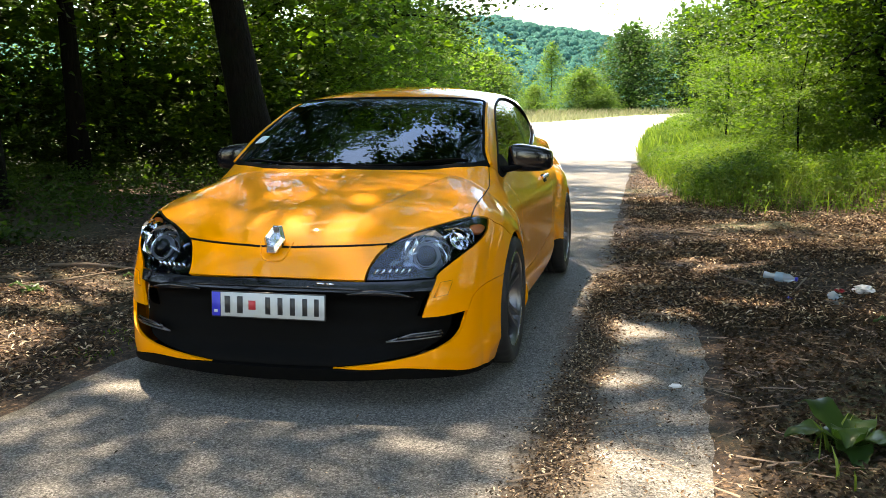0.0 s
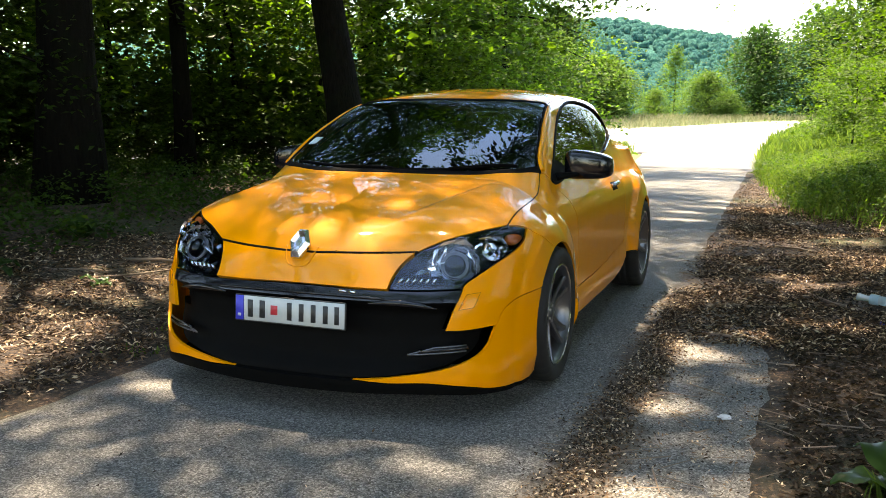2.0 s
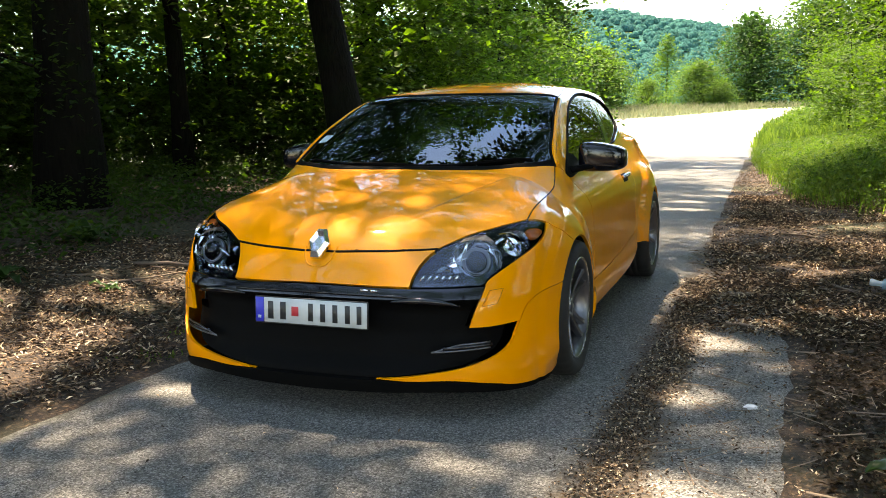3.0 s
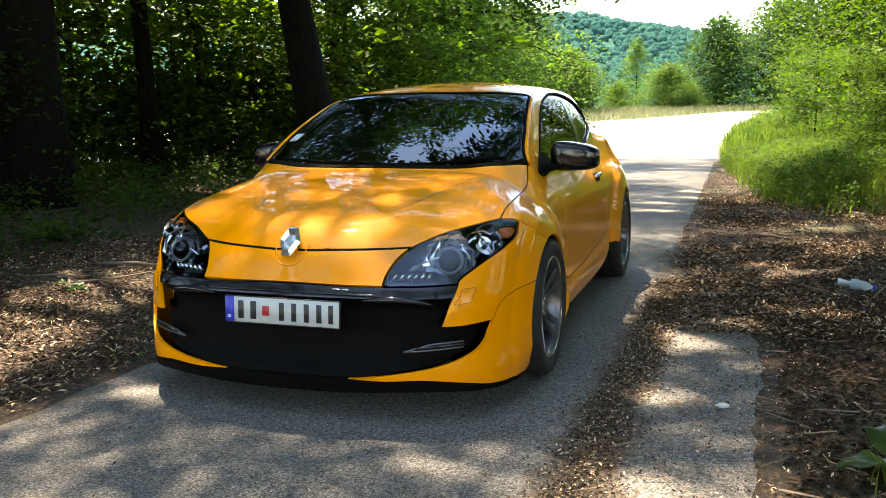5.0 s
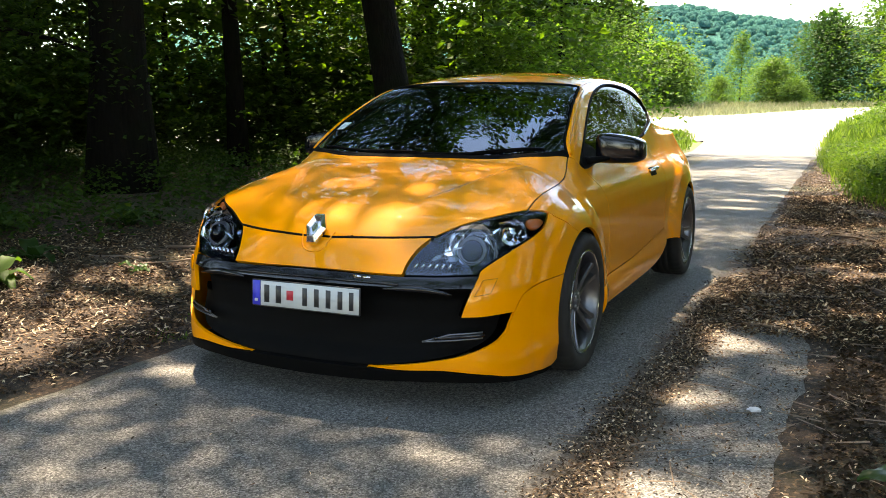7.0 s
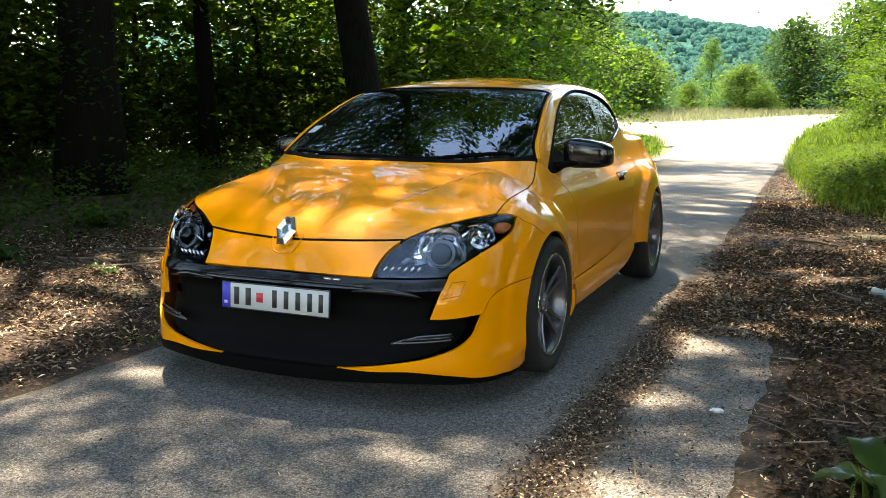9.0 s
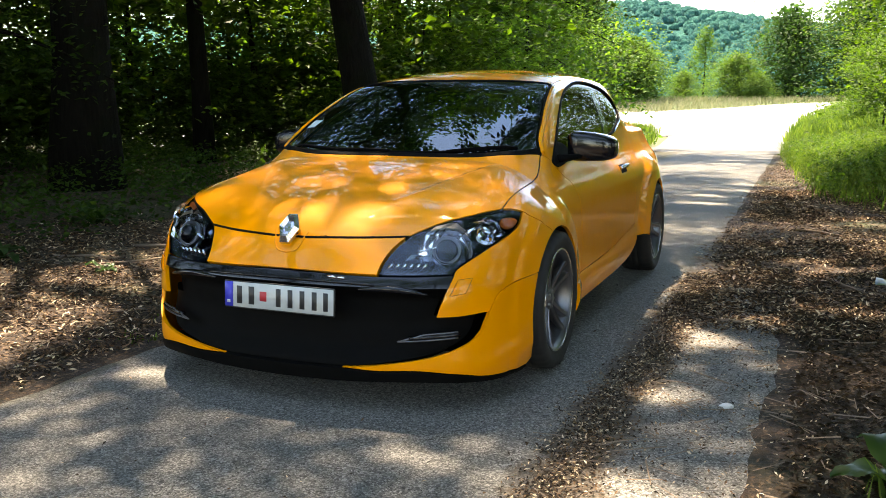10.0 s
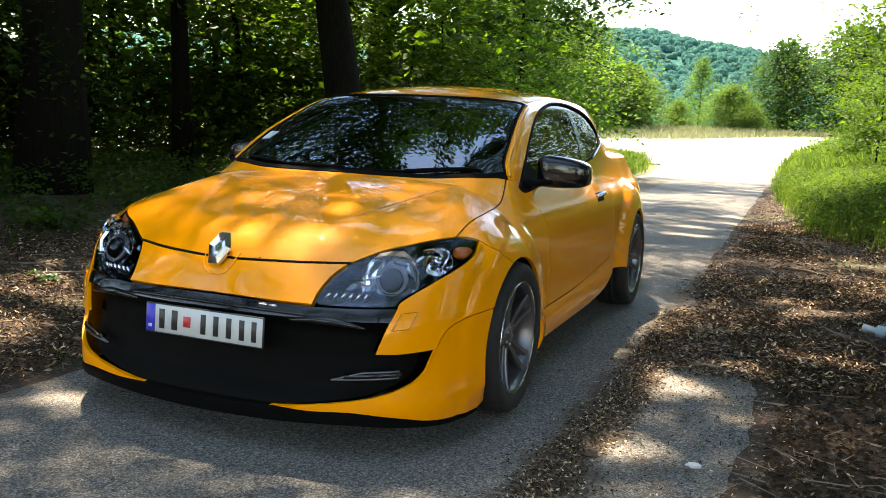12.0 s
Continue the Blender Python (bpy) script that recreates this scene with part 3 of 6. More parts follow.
mask = panel("grille_mask", ring(c_nose_foot[::-1], c_lamp_foot[::-1], c_notch_up, c_mask_mid, flip(c_mask_mid)[::-1], flip(c_notch_up)[::-1], flip(c_lamp_foot), flip(c_nose_foot)), 1, BLACK_GLOSS, car, "gloss black grille mask", step=0.018, depth=0.05, lift=-0.004)
panel("grille", ring(c_mask_mid[::-1], c_notch_low, c_vent_top, c_vent_side, flip(c_vent_side)[::-1], flip(c_vent_top)[::-1], flip(c_notch_low)[::-1], flip(c_mask_mid)), 1, BLACK_MATT, car, "deep black lower grille", step=0.018, depth=0.03, lift=mask_lift)
for s, o in SIDES:
    panel("fender", ring(o(c_hood_side[::-1]), o(c_lamp_tip), o(c_seam_fender), o(arch(ARCH_F, 0.352, 108, 5)), o(spline([(0.90, 0.34, 0.335), (0.90, 0.60, 0.352)])), o(c_door_front[::-1]), o(spline([(0.767, 0.379, 0.922), (0.722, 0.30, 0.955)]))), 0, YELLOW, car, "", step=0.013)
    panel("bumper_side", ring(o(c_lamp_low), o(c_notch), o(c_vent_top), o(c_seam_low), o(arch(ARCH_F, 0.352, 147, 108)), o(c_seam_fender[::-1])), 1, YELLOW, car, "", step=0.013)
    panel("chin", ring(o(c_seam_low), o(arch(ARCH_F, 0.352, 147, 212)), o(c_chin[::-1]), o(c_vent_side[::-1])), 1, YELLOW, car, "", step=0.018)
    panel("door", ring(o(c_window_foot[::-1]), o(c_door_back), o(c_sill_top[::-1]), o(c_door_front[::-1])), 0, YELLOW, car, "", step=0.03)
    panel("sill", ring(o(c_sill_top), o(c_sill_foot[::-1]), o(spline([(0.87, 0.34, 0.20), (0.90, 0.335, 0.335)])), o(spline([(0.90, 0.335, 0.335), (0.90, 0.60, 0.352)]))), 0, YELLOW, car, "", step=0.03, lift=lambda p: 0.012 * np.clip((0.36 - p[:, 2]) / 0.05, 0, 1))
    panel("pillar_frame", ring(o(c_pillar), o(c_roof_side), o(spline([(0.48, 2.85, 1.29), (0.60, 2.60, 1.21), (0.655, 2.36, 1.164)])), o(c_window_top[::-1]), o(spline([(0.767, 0.379, 0.922), (0.722, 0.30, 0.955)]))), 0, YELLOW, car, "", step=0.03)
    panel("rear_quarter", ring(o(c_window_back[::-1]), o(spline([(0.655, 2.36, 1.164), (0.60, 2.60, 1.21), (0.48, 2.85, 1.29)])), o(spline([(0.48, 2.85, 1.29), (0.55, 3.02, 1.15), (0.62, 3.18, 0.98), (0.70, 3.26, 0.80), (0.76, 3.22, 0.55), (0.80, 3.12, 0.30)])), o(arch(ARCH_R, 0.36, 0, 180)), o(spline([(0.88, 2.27, 0.30), (0.875, 2.06, 0.335)])), o(c_door_back[::-1])), 0, YELLOW, car, "", step=0.025)
    panel("side_window", ring(o(c_window_top), o(c_window_back), o(c_window_foot)), 0, SIDE_GLASS, car, "dark side window", step=0.05, gap=0.014, rim=False, lift=-0.006)
    panel("headlamp_cover", ring(o(c_lamp_top), o(c_lamp_tip), o(c_lamp_low), o(c_lamp_foot), o(c_lamp_in)), 1, LAMP_GLASS, car, "clear headlamp cover", step=0.025, gap=0.004, rim=False)
    panel("headlamp", ring(o(c_lamp_top), o(c_lamp_tip), o(c_lamp_low), o(c_lamp_foot), o(c_lamp_in)), 1, LAMP_BOWL, car, "headlamp bowl", step=0.025, gap=0.006, depth=-0.05, lift=-0.055)
panel("tailgate", ring(c_roof_end, spline([(0.48, 2.85, 1.29), (0.55, 3.02, 1.15), (0.62, 3.18, 0.98), (0.70, 3.26, 0.80), (0.76, 3.22, 0.55), (0.80, 3.12, 0.30)]), spline([(0.80, 3.12, 0.30), (-0.80, 3.12, 0.30)]), flip(spline([(0.80, 3.12, 0.30), (0.76, 3.22, 0.55), (0.70, 3.26, 0.80), (0.62, 3.18, 0.98), (0.55, 3.02, 1.15), (0.48, 2.85, 1.29)])), flip(c_roof_end)), 1, YELLOW, car, "", step=0.05)

# ---- lip, inner shell, cabin ----
bead("hood_gap", np.vstack((flip(c_hood_front)[::-1], c_hood_front[1:])), 0.010, BLACK_MATT, car, "dark gap below the bonnet", lift=-0.013)
for s, o in SIDES:
    bead("hood_gap", o(np.vstack((c_lamp_top, c_hood_side[1:]))), 0.008, BLACK_MATT, car, "dark gap beside the bonnet", lift=-0.011)
c_lip_foot = spline([(0.875, -0.36, 0.095), (0.80, -0.66, 0.112), (0.60, -0.85, 0.130), (0.28, -0.915, 0.118), (0, -0.92, 0.115)])
c_chin_all = np.vstack((spline([(0, -0.912, 0.178), (0.28, -0.907, 0.178)])[:-1], c_chin))
panel("splitter", ring(c_chin_all, c_lip_foot, flip(c_lip_foot)[::-1], flip(c_chin_all)[::-1]), 1, BLACK_MATT, car, "matt black front lip", step=0.03, depth=0.12, lift=0.006)
# Unseen box added to keep light from the arches out of the cabin.
part("front_blocker", bevelled(-0.53, 0.53, -0.62, 0.34, 0.25, 0.66, 0.03), BLACK_MATT, car, "black inner box that blocks light in the front")
part("floor_pan", bevelled(-0.66, 0.66, 0.36, 2.15, 0.20, 0.34, 0.03), CABIN, car, "dark cabin floor")
part("dashboard", bevelled(-0.66, 0.66, 0.36, 0.80, 0.62, 0.90, 0.06, 3), CABIN, car, "dark dashboard")
part("parcel_shelf", bevelled(-0.60, 0.60, 2.2, 3.05, 0.40, 0.92, 0.05, 2), CABIN, car, "dark parcel shelf and boot")


def seat_at(x):
    seat = part("seat", bevelled(x - 0.24, x + 0.24, 1.05, 1.58, 0.34, 0.56, 0.06, 3), CABIN, car, "dark bucket seat")
    part("backrest", bevelled(x - 0.24, x + 0.24, 1.52, 1.68, 0.5, 1.10, 0.06, 3, Matrix.Rotation(0, 4, "X")), CABIN, seat)
    part("headrest", bevelled(x - 0.13, x + 0.13, 1.60, 1.70, 1.12, 1.28, 0.04, 3), CABIN, seat)


for x in (-0.36, 0.36):
    seat_at(x)
tilt = Matrix.Translation((0.36, 0.98, 0.86)) @ Matrix.Rotation(radians(65), 4, "X")
wheel_line = [tilt @ Vector((0.185 * math.cos(a), 0.185 * math.sin(a), 0)) for a in np.linspace(0, 2 * math.pi, 33)]
part("steering_wheel", sweep(wheel_line, 0.016, 8), BLACK_MATT, car, "black steering wheel")
part("rear_view_mirror", bevelled(-0.12, 0.12, 0.88, 0.91, 1.215, 1.275, 0.012), BLACK_GLOSS, car, "interior mirror behind the windscreen")

# ---- seals, wipers, sticker, pillars ----
bead("windscreen_seal", ring(c_screen_foot[::-1], c_pillar, c_screen_top, flip(c_screen_top)[::-1], flip(c_pillar)[::-1], flip(c_screen_foot)), 0.007, BLACK_MATT, car, lift=-0.0035)
for s, o in SIDES:
    bead("pillar_edge", o(c_pillar[2:-1] + np.array((0.020, 0, 0))), 0.013, YELLOW, car, "yellow raised edge of the windscreen pillar", lift=0.001, sides=10)
c_cowl = spline([(0.70, 0.32, 0.985), (0.62, 0.22, 0.98), (0.45, 0.15, 0.972), (0.2, 0.13, 0.97), (0, 0.13, 0.97)])
panel("cowl", ring(c_screen_foot, flip(c_screen_foot)[::-1], flip(c_cowl), c_cowl[::-1]), 2, BLACK_MATT, car, "black wiper cowl", step=0.03, gap=0.0, depth=0.01, lift=0.0015)
for line in ([(0.62, 0.25, 0.985), (0.30, 0.148, 0.98), (-0.05, 0.128, 0.972)], [(0.0, 0.135, 0.978), (-0.30, 0.148, 0.98), (-0.58, 0.22, 0.985)]):
    blade = bead("wiper", spline(line), 0.0045, BLACK_MATT, car, lift=0.001, squash=1.3)
    part("wiper_arm", sweep(on_hull(spline([line[0], line[1]])) + np.array((0, -0.012, 0.006)), 0.004), BLACK_MATT, blade)


def patch(name, centre, w, h, axis, mat, parent, label="", lift=0.003, spin=0.0, **more):
    """A small rectangular panel on the hull; w across, h up the surface."""
    c = on_hull(np.array(centre, float))
    n = hull_normal(c)
    u = np.cross((0, 0, 1.0), n)
    u = u / np.linalg.norm(u)
    v = np.cross(n, u)
    u, v = u * math.cos(spin) + v * math.sin(spin), v * math.cos(spin) - u * math.sin(spin)
    q = [c + u * a * w / 2 + v * b * h / 2 for a, b in ((-1, -1), (1, -1), (1, 1), (-1, 1))]
    pts = np.vstack([spline([q[i], q[(i + 1) % 4]], 2)[:-1] for i in range(4)])
    return panel(name, pts, axis, mat, parent, label, lift=float(lift), gap=0.0, depth=0.004, **more)


patch("windscreen_sticker", (-0.585, 0.455, 1.050), 0.055, 0.075, 2, STICKER, car, "pale toll sticker in the windscreen", lift=0.0, spin=0.15)
c_post_a, c_post_b = spline([(0.612, 1.76, 1.29), (0.655, 1.73, 1.17), (0.735, 1.66, 1.0)]), spline([(0.60, 1.86, 1.30), (0.655, 1.85, 1.17), (0.728, 1.80, 1.012)])
c_sail = [spline([(0.767, 0.379, 0.922), (0.729, 0.557, 1.023)]), spline([(0.729, 0.557, 1.023), (0.745, 0.70, 1.0), (0.765, 0.80, 0.937)]), spline([(0.765, 0.80, 0.937), (0.775, 0.47, 0.905), (0.767, 0.379, 0.922)])]
for s, o in SIDES:
    bead("window_trim", o(ring(c_window_top, c_window_back, c_window_foot)), 0.010, BLACK_MATT, car, lift=-0.003)
    bead("window_strip", o(c_window_back), 0.006, BRIGHT, car, "bright strip at the window's rear corner", lift=0.006)
    panel("door_pillar", ring(o(c_post_a), o(c_post_b[::-1])), 0, BLACK_GLOSS, car, "black pillar between the side windows", step=0.04, lift=-0.004)
    panel("mirror_base", ring(*[o(c) for c in c_sail]), 0, BLACK_MATT, car, "", step=0.03, gap=0.0, lift=0.002)

# ---- wing mirrors and door handles ----
def egg(centre, radii, power=0.62, nu=28, nv=16, bend=None):
    """A rounded box."""
    bm = bmesh.new()
    f = lambda c: math.copysign(abs(c) ** power, c)
    rows = []
    for j in range(1, nv):
        b = math.pi * j / nv - math.pi / 2
        rows.append([bm.verts.new(bend(Vector((f(math.cos(b)) * f(math.cos(2 * math.pi * i / nu)), f(math.cos(b)) * f(math.sin(2 * math.pi * i / nu)), f(math.sin(b))))) if bend else
                                  Vector((f(math.cos(b)) * f(math.cos(2 * math.pi * i / nu)), f(math.cos(b)) * f(math.sin(2 * math.pi * i / nu)), f(math.sin(b))))) for i in range(nu)])
    for a, b in zip(rows, rows[1:]):
        for i in range(nu):
            bm.faces.new((a[i], a[(i + 1) % nu], b[(i + 1) % nu], b[i]))
    bm.faces.new(rows[0][::-1])
    bm.faces.new(rows[-1])
    for v in bm.verts:
        v.co = Vector((centre[0] + v.co.x * radii[0], centre[1] + v.co.y * radii[1], centre[2] + v.co.z * radii[2]))
    return bm


def taper(v):
    """The housing is taller at its inner end and leans back outwards."""
    k = 1 - 0.16 * (v.x + 1) - 0.10 * max(0, -v.x) * max(0, v.z)
    return Vector((v.x, v.y * (1 - 0.12 * v.x) + 0.45 * (v.x + 1) * 0.5, v.z * k - 0.10 * (v.x + 1)))


for s, o in SIDES:
    bm = egg((0.900, 0.655, 1.000), (0.122, 0.080, 0.088), 0.48, bend=taper)
    if s < 0:
        bmesh.ops.scale(bm, vec=(-1, 1, 1), verts=bm.verts[:])
        bmesh.ops.reverse_faces(bm, faces=bm.faces[:])
    mirror = part("wing_mirror", bm, BLACK_GLOSS, car, "gloss black wing mirror")
    foot = sweep([(s * 0.755, 0.50, 0.935), (s * 0.80, 0.56, 0.938), (s * 0.86, 0.62, 0.950), (s * 0.90, 0.65, 0.965)], [0.035, 0.030, 0.026, 0.024], 10, 0.55)
    part("mirror_foot", foot, BLACK_MATT, mirror)
    lens = egg((s * 0.998, 0.695, 0.968), (0.018, 0.030, 0.016), 0.8, 16, 10)
    part("mirror_lamp", lens, BRIGHT, mirror, "clear side repeater")
    handle = part("door_handle", sweep(on_hull(o(spline([(0.845, 1.63, 0.812), (0.845, 1.72, 0.815), (0.845, 1.81, 0.818)]))) + hull_normal(on_hull(o(spline([(0.845, 1.63, 0.812), (0.845, 1.72, 0.815), (0.845, 1.81, 0.818)])))) * (0.008 + 0.022 * np.sin(np.linspace(0, np.pi, 17)))[:, None], 0.013, 8), BRIGHT, car, "bright door handle")
    patch("handle_recess", (s * 0.845, 1.72, 0.808), 0.15, 0.055, 0, BLACK_MATT, handle, lift=0.002)
    bead("door_gap", o(c_door_front), 0.0025, BLACK_MATT, car, lift=-0.004)

# ---- badge, plate, grille ----
def lozenge(name, w, h, thick, mat, m, parent, label=""):
    """A facetted ring of six sides."""
    out = [(-0.20, 0.5), (0.20, 0.5), (0.5, 0.0), (0.20, -0.5), (-0.20, -0.5), (-0.5, 0.0)]
    bm = bmesh.new()
    rings = [[bm.verts.new((x * w * k, y * h * k, z)) for x, y in out] for k, z in ((1.0, -0.01), (1.0, 0.004), (0.72, thick), (0.46, 0.006), (0.30, 0.010))]
    for a, b in zip(rings, rings[1:]):
        for i in range(6):
            bm.faces.new((a[i], a[(i + 1) % 6], b[(i + 1) % 6], b[i]))
    bm.faces.new(rings[-1])
    bmesh.ops.recalc_face_normals(bm, faces=bm.faces[:])
    bmesh.ops.transform(bm, matrix=m, verts=bm.verts[:])
    return part(name, bm, mat, parent, label, smooth=False)


badge_at = Matrix.Translation((0, -0.822, 0.712)) @ Matrix.Rotation(radians(52), 4, "X")
badge = lozenge("badge", 0.100, 0.135, 0.022, BRIGHT, badge_at, car, "plain chrome lozenge badge")
hex_line = [badge_at @ Vector((x * 0.155, y * 0.175 - 0.008, 0.006)) for x, y in ((0.5, 0.0), (0.28, -0.5), (-0.28, -0.5), (-0.5, 0.0))]
bead("badge_surround", spline([tuple(p) for p in hex_line]), 0.004, YELLOW, car, lift=0.0)
plate_at = Matrix.Translation((0, -0.917, 0.440)) @ Matrix.Rotation(radians(87), 4, "X")
plate = part("number_plate", bevelled(-0.262, 0.262, -0.057, 0.057, -0.006, 0.004, 0.004, 1, plate_at), PLATE_INK, car, "white number plate with dark bars")
part("plate_face", bevelled(-0.217, 0.257, -0.052, 0.052, 0.002, 0.0052, 0.0012, 1, plate_at), PLATE_WHITE, plate)
part("plate_band", bevelled(-0.258, -0.219, -0.052, 0.052, 0.002, 0.0052, 0.0012, 1, plate_at), PLATE_BLUE, plate, "blue band")
part("plate_bar", bevelled(-0.247, -0.231, -0.036, -0.024, 0.005, 0.006, 0.0004, 1, plate_at), PLATE_WHITE, plate)
for x, w in ((-0.185, 0.036), (-0.127, 0.038), (0.002, 0.032), (0.058, 0.032), (0.114, 0.032), (0.170, 0.032), (0.222, 0.030)):
    part("plate_bar", bevelled(x - w * 0.36, x + w * 0.36, -0.037, 0.037, 0.005, 0.0063, 0.0005, 1, plate_at), PLATE_INK, plate)
part("plate_shield", bevelled(-0.087, -0.054, -0.020, 0.020, 0.005, 0.0063, 0.0005, 1, plate_at), RED, plate, "small red and blue shield")
mask_point = lambda x, z, d: tuple(on_hull(np.array((x, -0.85, z))) + hull_normal(on_hull(np.array((x, -0.85, z)))) * d)
part("trim_mark", sweep([mask_point(0.205, 0.531, 0.0), mask_point(0.222, 0.531, 0.0), mask_point(0.238, 0.530, 0.0)], 0.0055, 6), CHROME, car, "small silver trim mark")
part("trim_mark", sweep([mask_point(0.247, 0.530, 0.0), mask_point(0.262, 0.530, 0.0), mask_point(0.278, 0.530, 0.0)], 0.0055, 6), CHROME, car, "small silver trim mark")
part("grille_ledge", sweep([mask_point(x, 0.512, -0.003) for x in np.linspace(-0.38, 0.40, 25)], 0.006, 6), BLACK_GLOSS, car, "thin gloss black ledge of the grille")
for s in (1, -1):
    wing = [mask_point(s * x, 0.488 + 0.012 * math.sin(math.pi * (x - 0.33) / 0.30), -0.004) for x in np.linspace(0.33, 0.63, 15)]
    part("grille_wing", sweep(wing, [0.004 + 0.011 * math.sin(math.pi * i / 14) for i in range(15)], 8), BLACK_GLOSS, car, "gloss black wing that mirrors the sky")
    for dz, r in ((0.0, 0.0035), (0.024, 0.0035)):
        part("vent_blade", sweep([mask_point(s * x, 0.292 + dz * (1 if x > 0.62 else max(0, (x - 0.5) / 0.12)) + 0.08 * (x - 0.5), -0.012) for x in np.linspace(0.50, 0.775, 13)], r, 6), ANTHRACITE, car, "thin dark-silver blade in the bumper vent")
    part("vent_fin", sweep([mask_point(s * x, 0.304 + 0.08 * (x - 0.5), -0.02) for x in np.linspace(0.55, 0.785, 11)], 0.014, 6, 0.7), BLACK_GLOSS, car, "gloss black fin in the bumper vent")
    w = np.array([(0.692, -0.774, 0.474), (0.713, -0.738, 0.534), (0.757, -0.692, 0.538), (0.741, -0.728, 0.481)]) * np.array((s, 1, 1))
    panel("washer_cover", np.vstack([spline([w[i], w[(i + 1) % 4]], 3)[:-1] for i in range(4)]), 1, YELLOW, car, "yellow headlamp washer cover", gap=0.004, depth=0.008, lift=0.006)
    bead("washer_gap", np.vstack((*[spline([w[i], w[(i + 1) % 4]], 3)[:-1] for i in range(4)], w[:1])), 0.0008, BLACK_MATT, car, lift=0.0)

bead("hood_front_gap", np.vstack((flip(c_hood_front)[::-1], c_hood_front[1:])), 0.0062, BLACK_MATT, car, "dark gap in front of the bonnet", lift=-0.0025)

# ---- what is inside the headlamps ----
def aimed(centre, depth):
    c = on_hull(np.array(centre, float))
    n = hull_normal(c)
    n = n * 0.5 + np.array((0.10 * np.sign(centre[0]), -1.0, 0.05)) * 0.5
    n = n / np.linalg.norm(n)
    return Matrix.Translation(Vector(c) - Vector(n) * depth) @ Vector(n).to_track_quat("X", "Z").to_matrix().to_4x4()


c_base_top = spline([(0.704, -0.72, 0.583), (0.57, -0.785, 0.580), (0.424, -0.825, 0.578)])
for s, o in SIDES:
    panel("lamp_base", ring(o(c_lamp_foot), o(c_base_top)), 1, BLACK_GLOSS, car, "black lower strip of the headlamp", step=0.03, gap=0.006, rim=False, lift=-0.020)

lamps = [o for o in car.children if o.name.split(".")[0] == "headlamp"]
for s, lamp in zip((1, -1), lamps):
    m = aimed((s * 0.640, -0.70, 0.650), 0.050)
    for name, prof, mat, lab in (("lamp_lens", [(0.012, 0.044), (0.024, 0.040), (0.036, 0.028), (0.041, 0.012), (0.042, 0.001)], BLACK_GLOSS, "dark projector lens"),
                                 ("lamp_ring", [(-0.006, 0.061), (0.008, 0.060), (0.014, 0.057), (0.000, 0.053), (0.012, 0.049), (0.002, 0.044)], ANTHRACITE, "dark metal projector ring")):
        bm = lathe(prof, 32)
        bmesh.ops.transform(bm, matrix=m, verts=bm.verts[:])
        part(name, bm, mat, lamp, lab)
    m = aimed((s * 0.765, -0.555, 0.705), 0.058)
    bm = lathe([(0.040, 0.056), (0.030, 0.048), (0.012, 0.034), (0.0, 0.012), (0.0, 0.001)], 28)
    bmesh.ops.transform(bm, matrix=m, verts=bm.verts[:])
    part("lamp_reflector", bm, CHROME, lamp, "chrome outer reflector")
    facet = random.Random(4)
    for spot, wide, deep in (((s * 0.640, -0.70, 0.650), 0.112, 0.052), ((s * 0.735, -0.60, 0.69), 0.070, 0.056)):
        bm = lathe([(0.020, wide), (0.008, wide * 0.86), (-0.004, wide * 0.72), (-0.010, wide * 0.60)], 15)
        for v in bm.verts:
            v.co += Vector((facet.uniform(-0.007, 0.007), facet.uniform(-0.005, 0.005), facet.uniform(-0.005, 0.005)))
        bmesh.ops.transform(bm, matrix=aimed(spot, deep), verts=bm.verts[:])
        part("facet_reflector", bm, CHROME, lamp, "facetted chrome reflector", smooth=False)
    m = aimed((s * 0.822, -0.435, 0.735), 0.048)
    bm = egg((0, 0, 0), (0.014, 0.040, 0.026), 0.8, 14, 8)
    bmesh.ops.transform(bm, matrix=m, verts=bm.verts[:])
    part("indicator_bulb", bm, AMBER, lamp, "amber indicator")
    for k in range(6):
        x = 0.445 + 0.027 * k
        c = on_hull(np.array((s * x, -0.80 + 0.2 * (x - 0.44), 0.576 + 0.02 * (x - 0.44))))
        n = hull_normal(c)
        pts = [c - n * 0.010 + np.array((s * 0.016 * j, 0, 0.020 * j + 0.004)) for j in (-0.5, 0.1, 0.8)]
        part("light_guide", sweep(pts, [0.004, 0.0065, 0.004], 6), CHROME, lamp, "silver daytime light tooth")
    side = [on_hull(np.array(q) * np.array((s, 1, 1))) for q in ((0.52, -0.73, 0.645), (0.60, -0.67, 0.672), (0.70, -0.60, 0.705))]
    part("lamp_blade", sweep([c - hull_normal(c) * 0.034 for c in side], [0.006, 0.012, 0.006], 8, 0.4), BRIGHT, lamp, "bright inner blade")

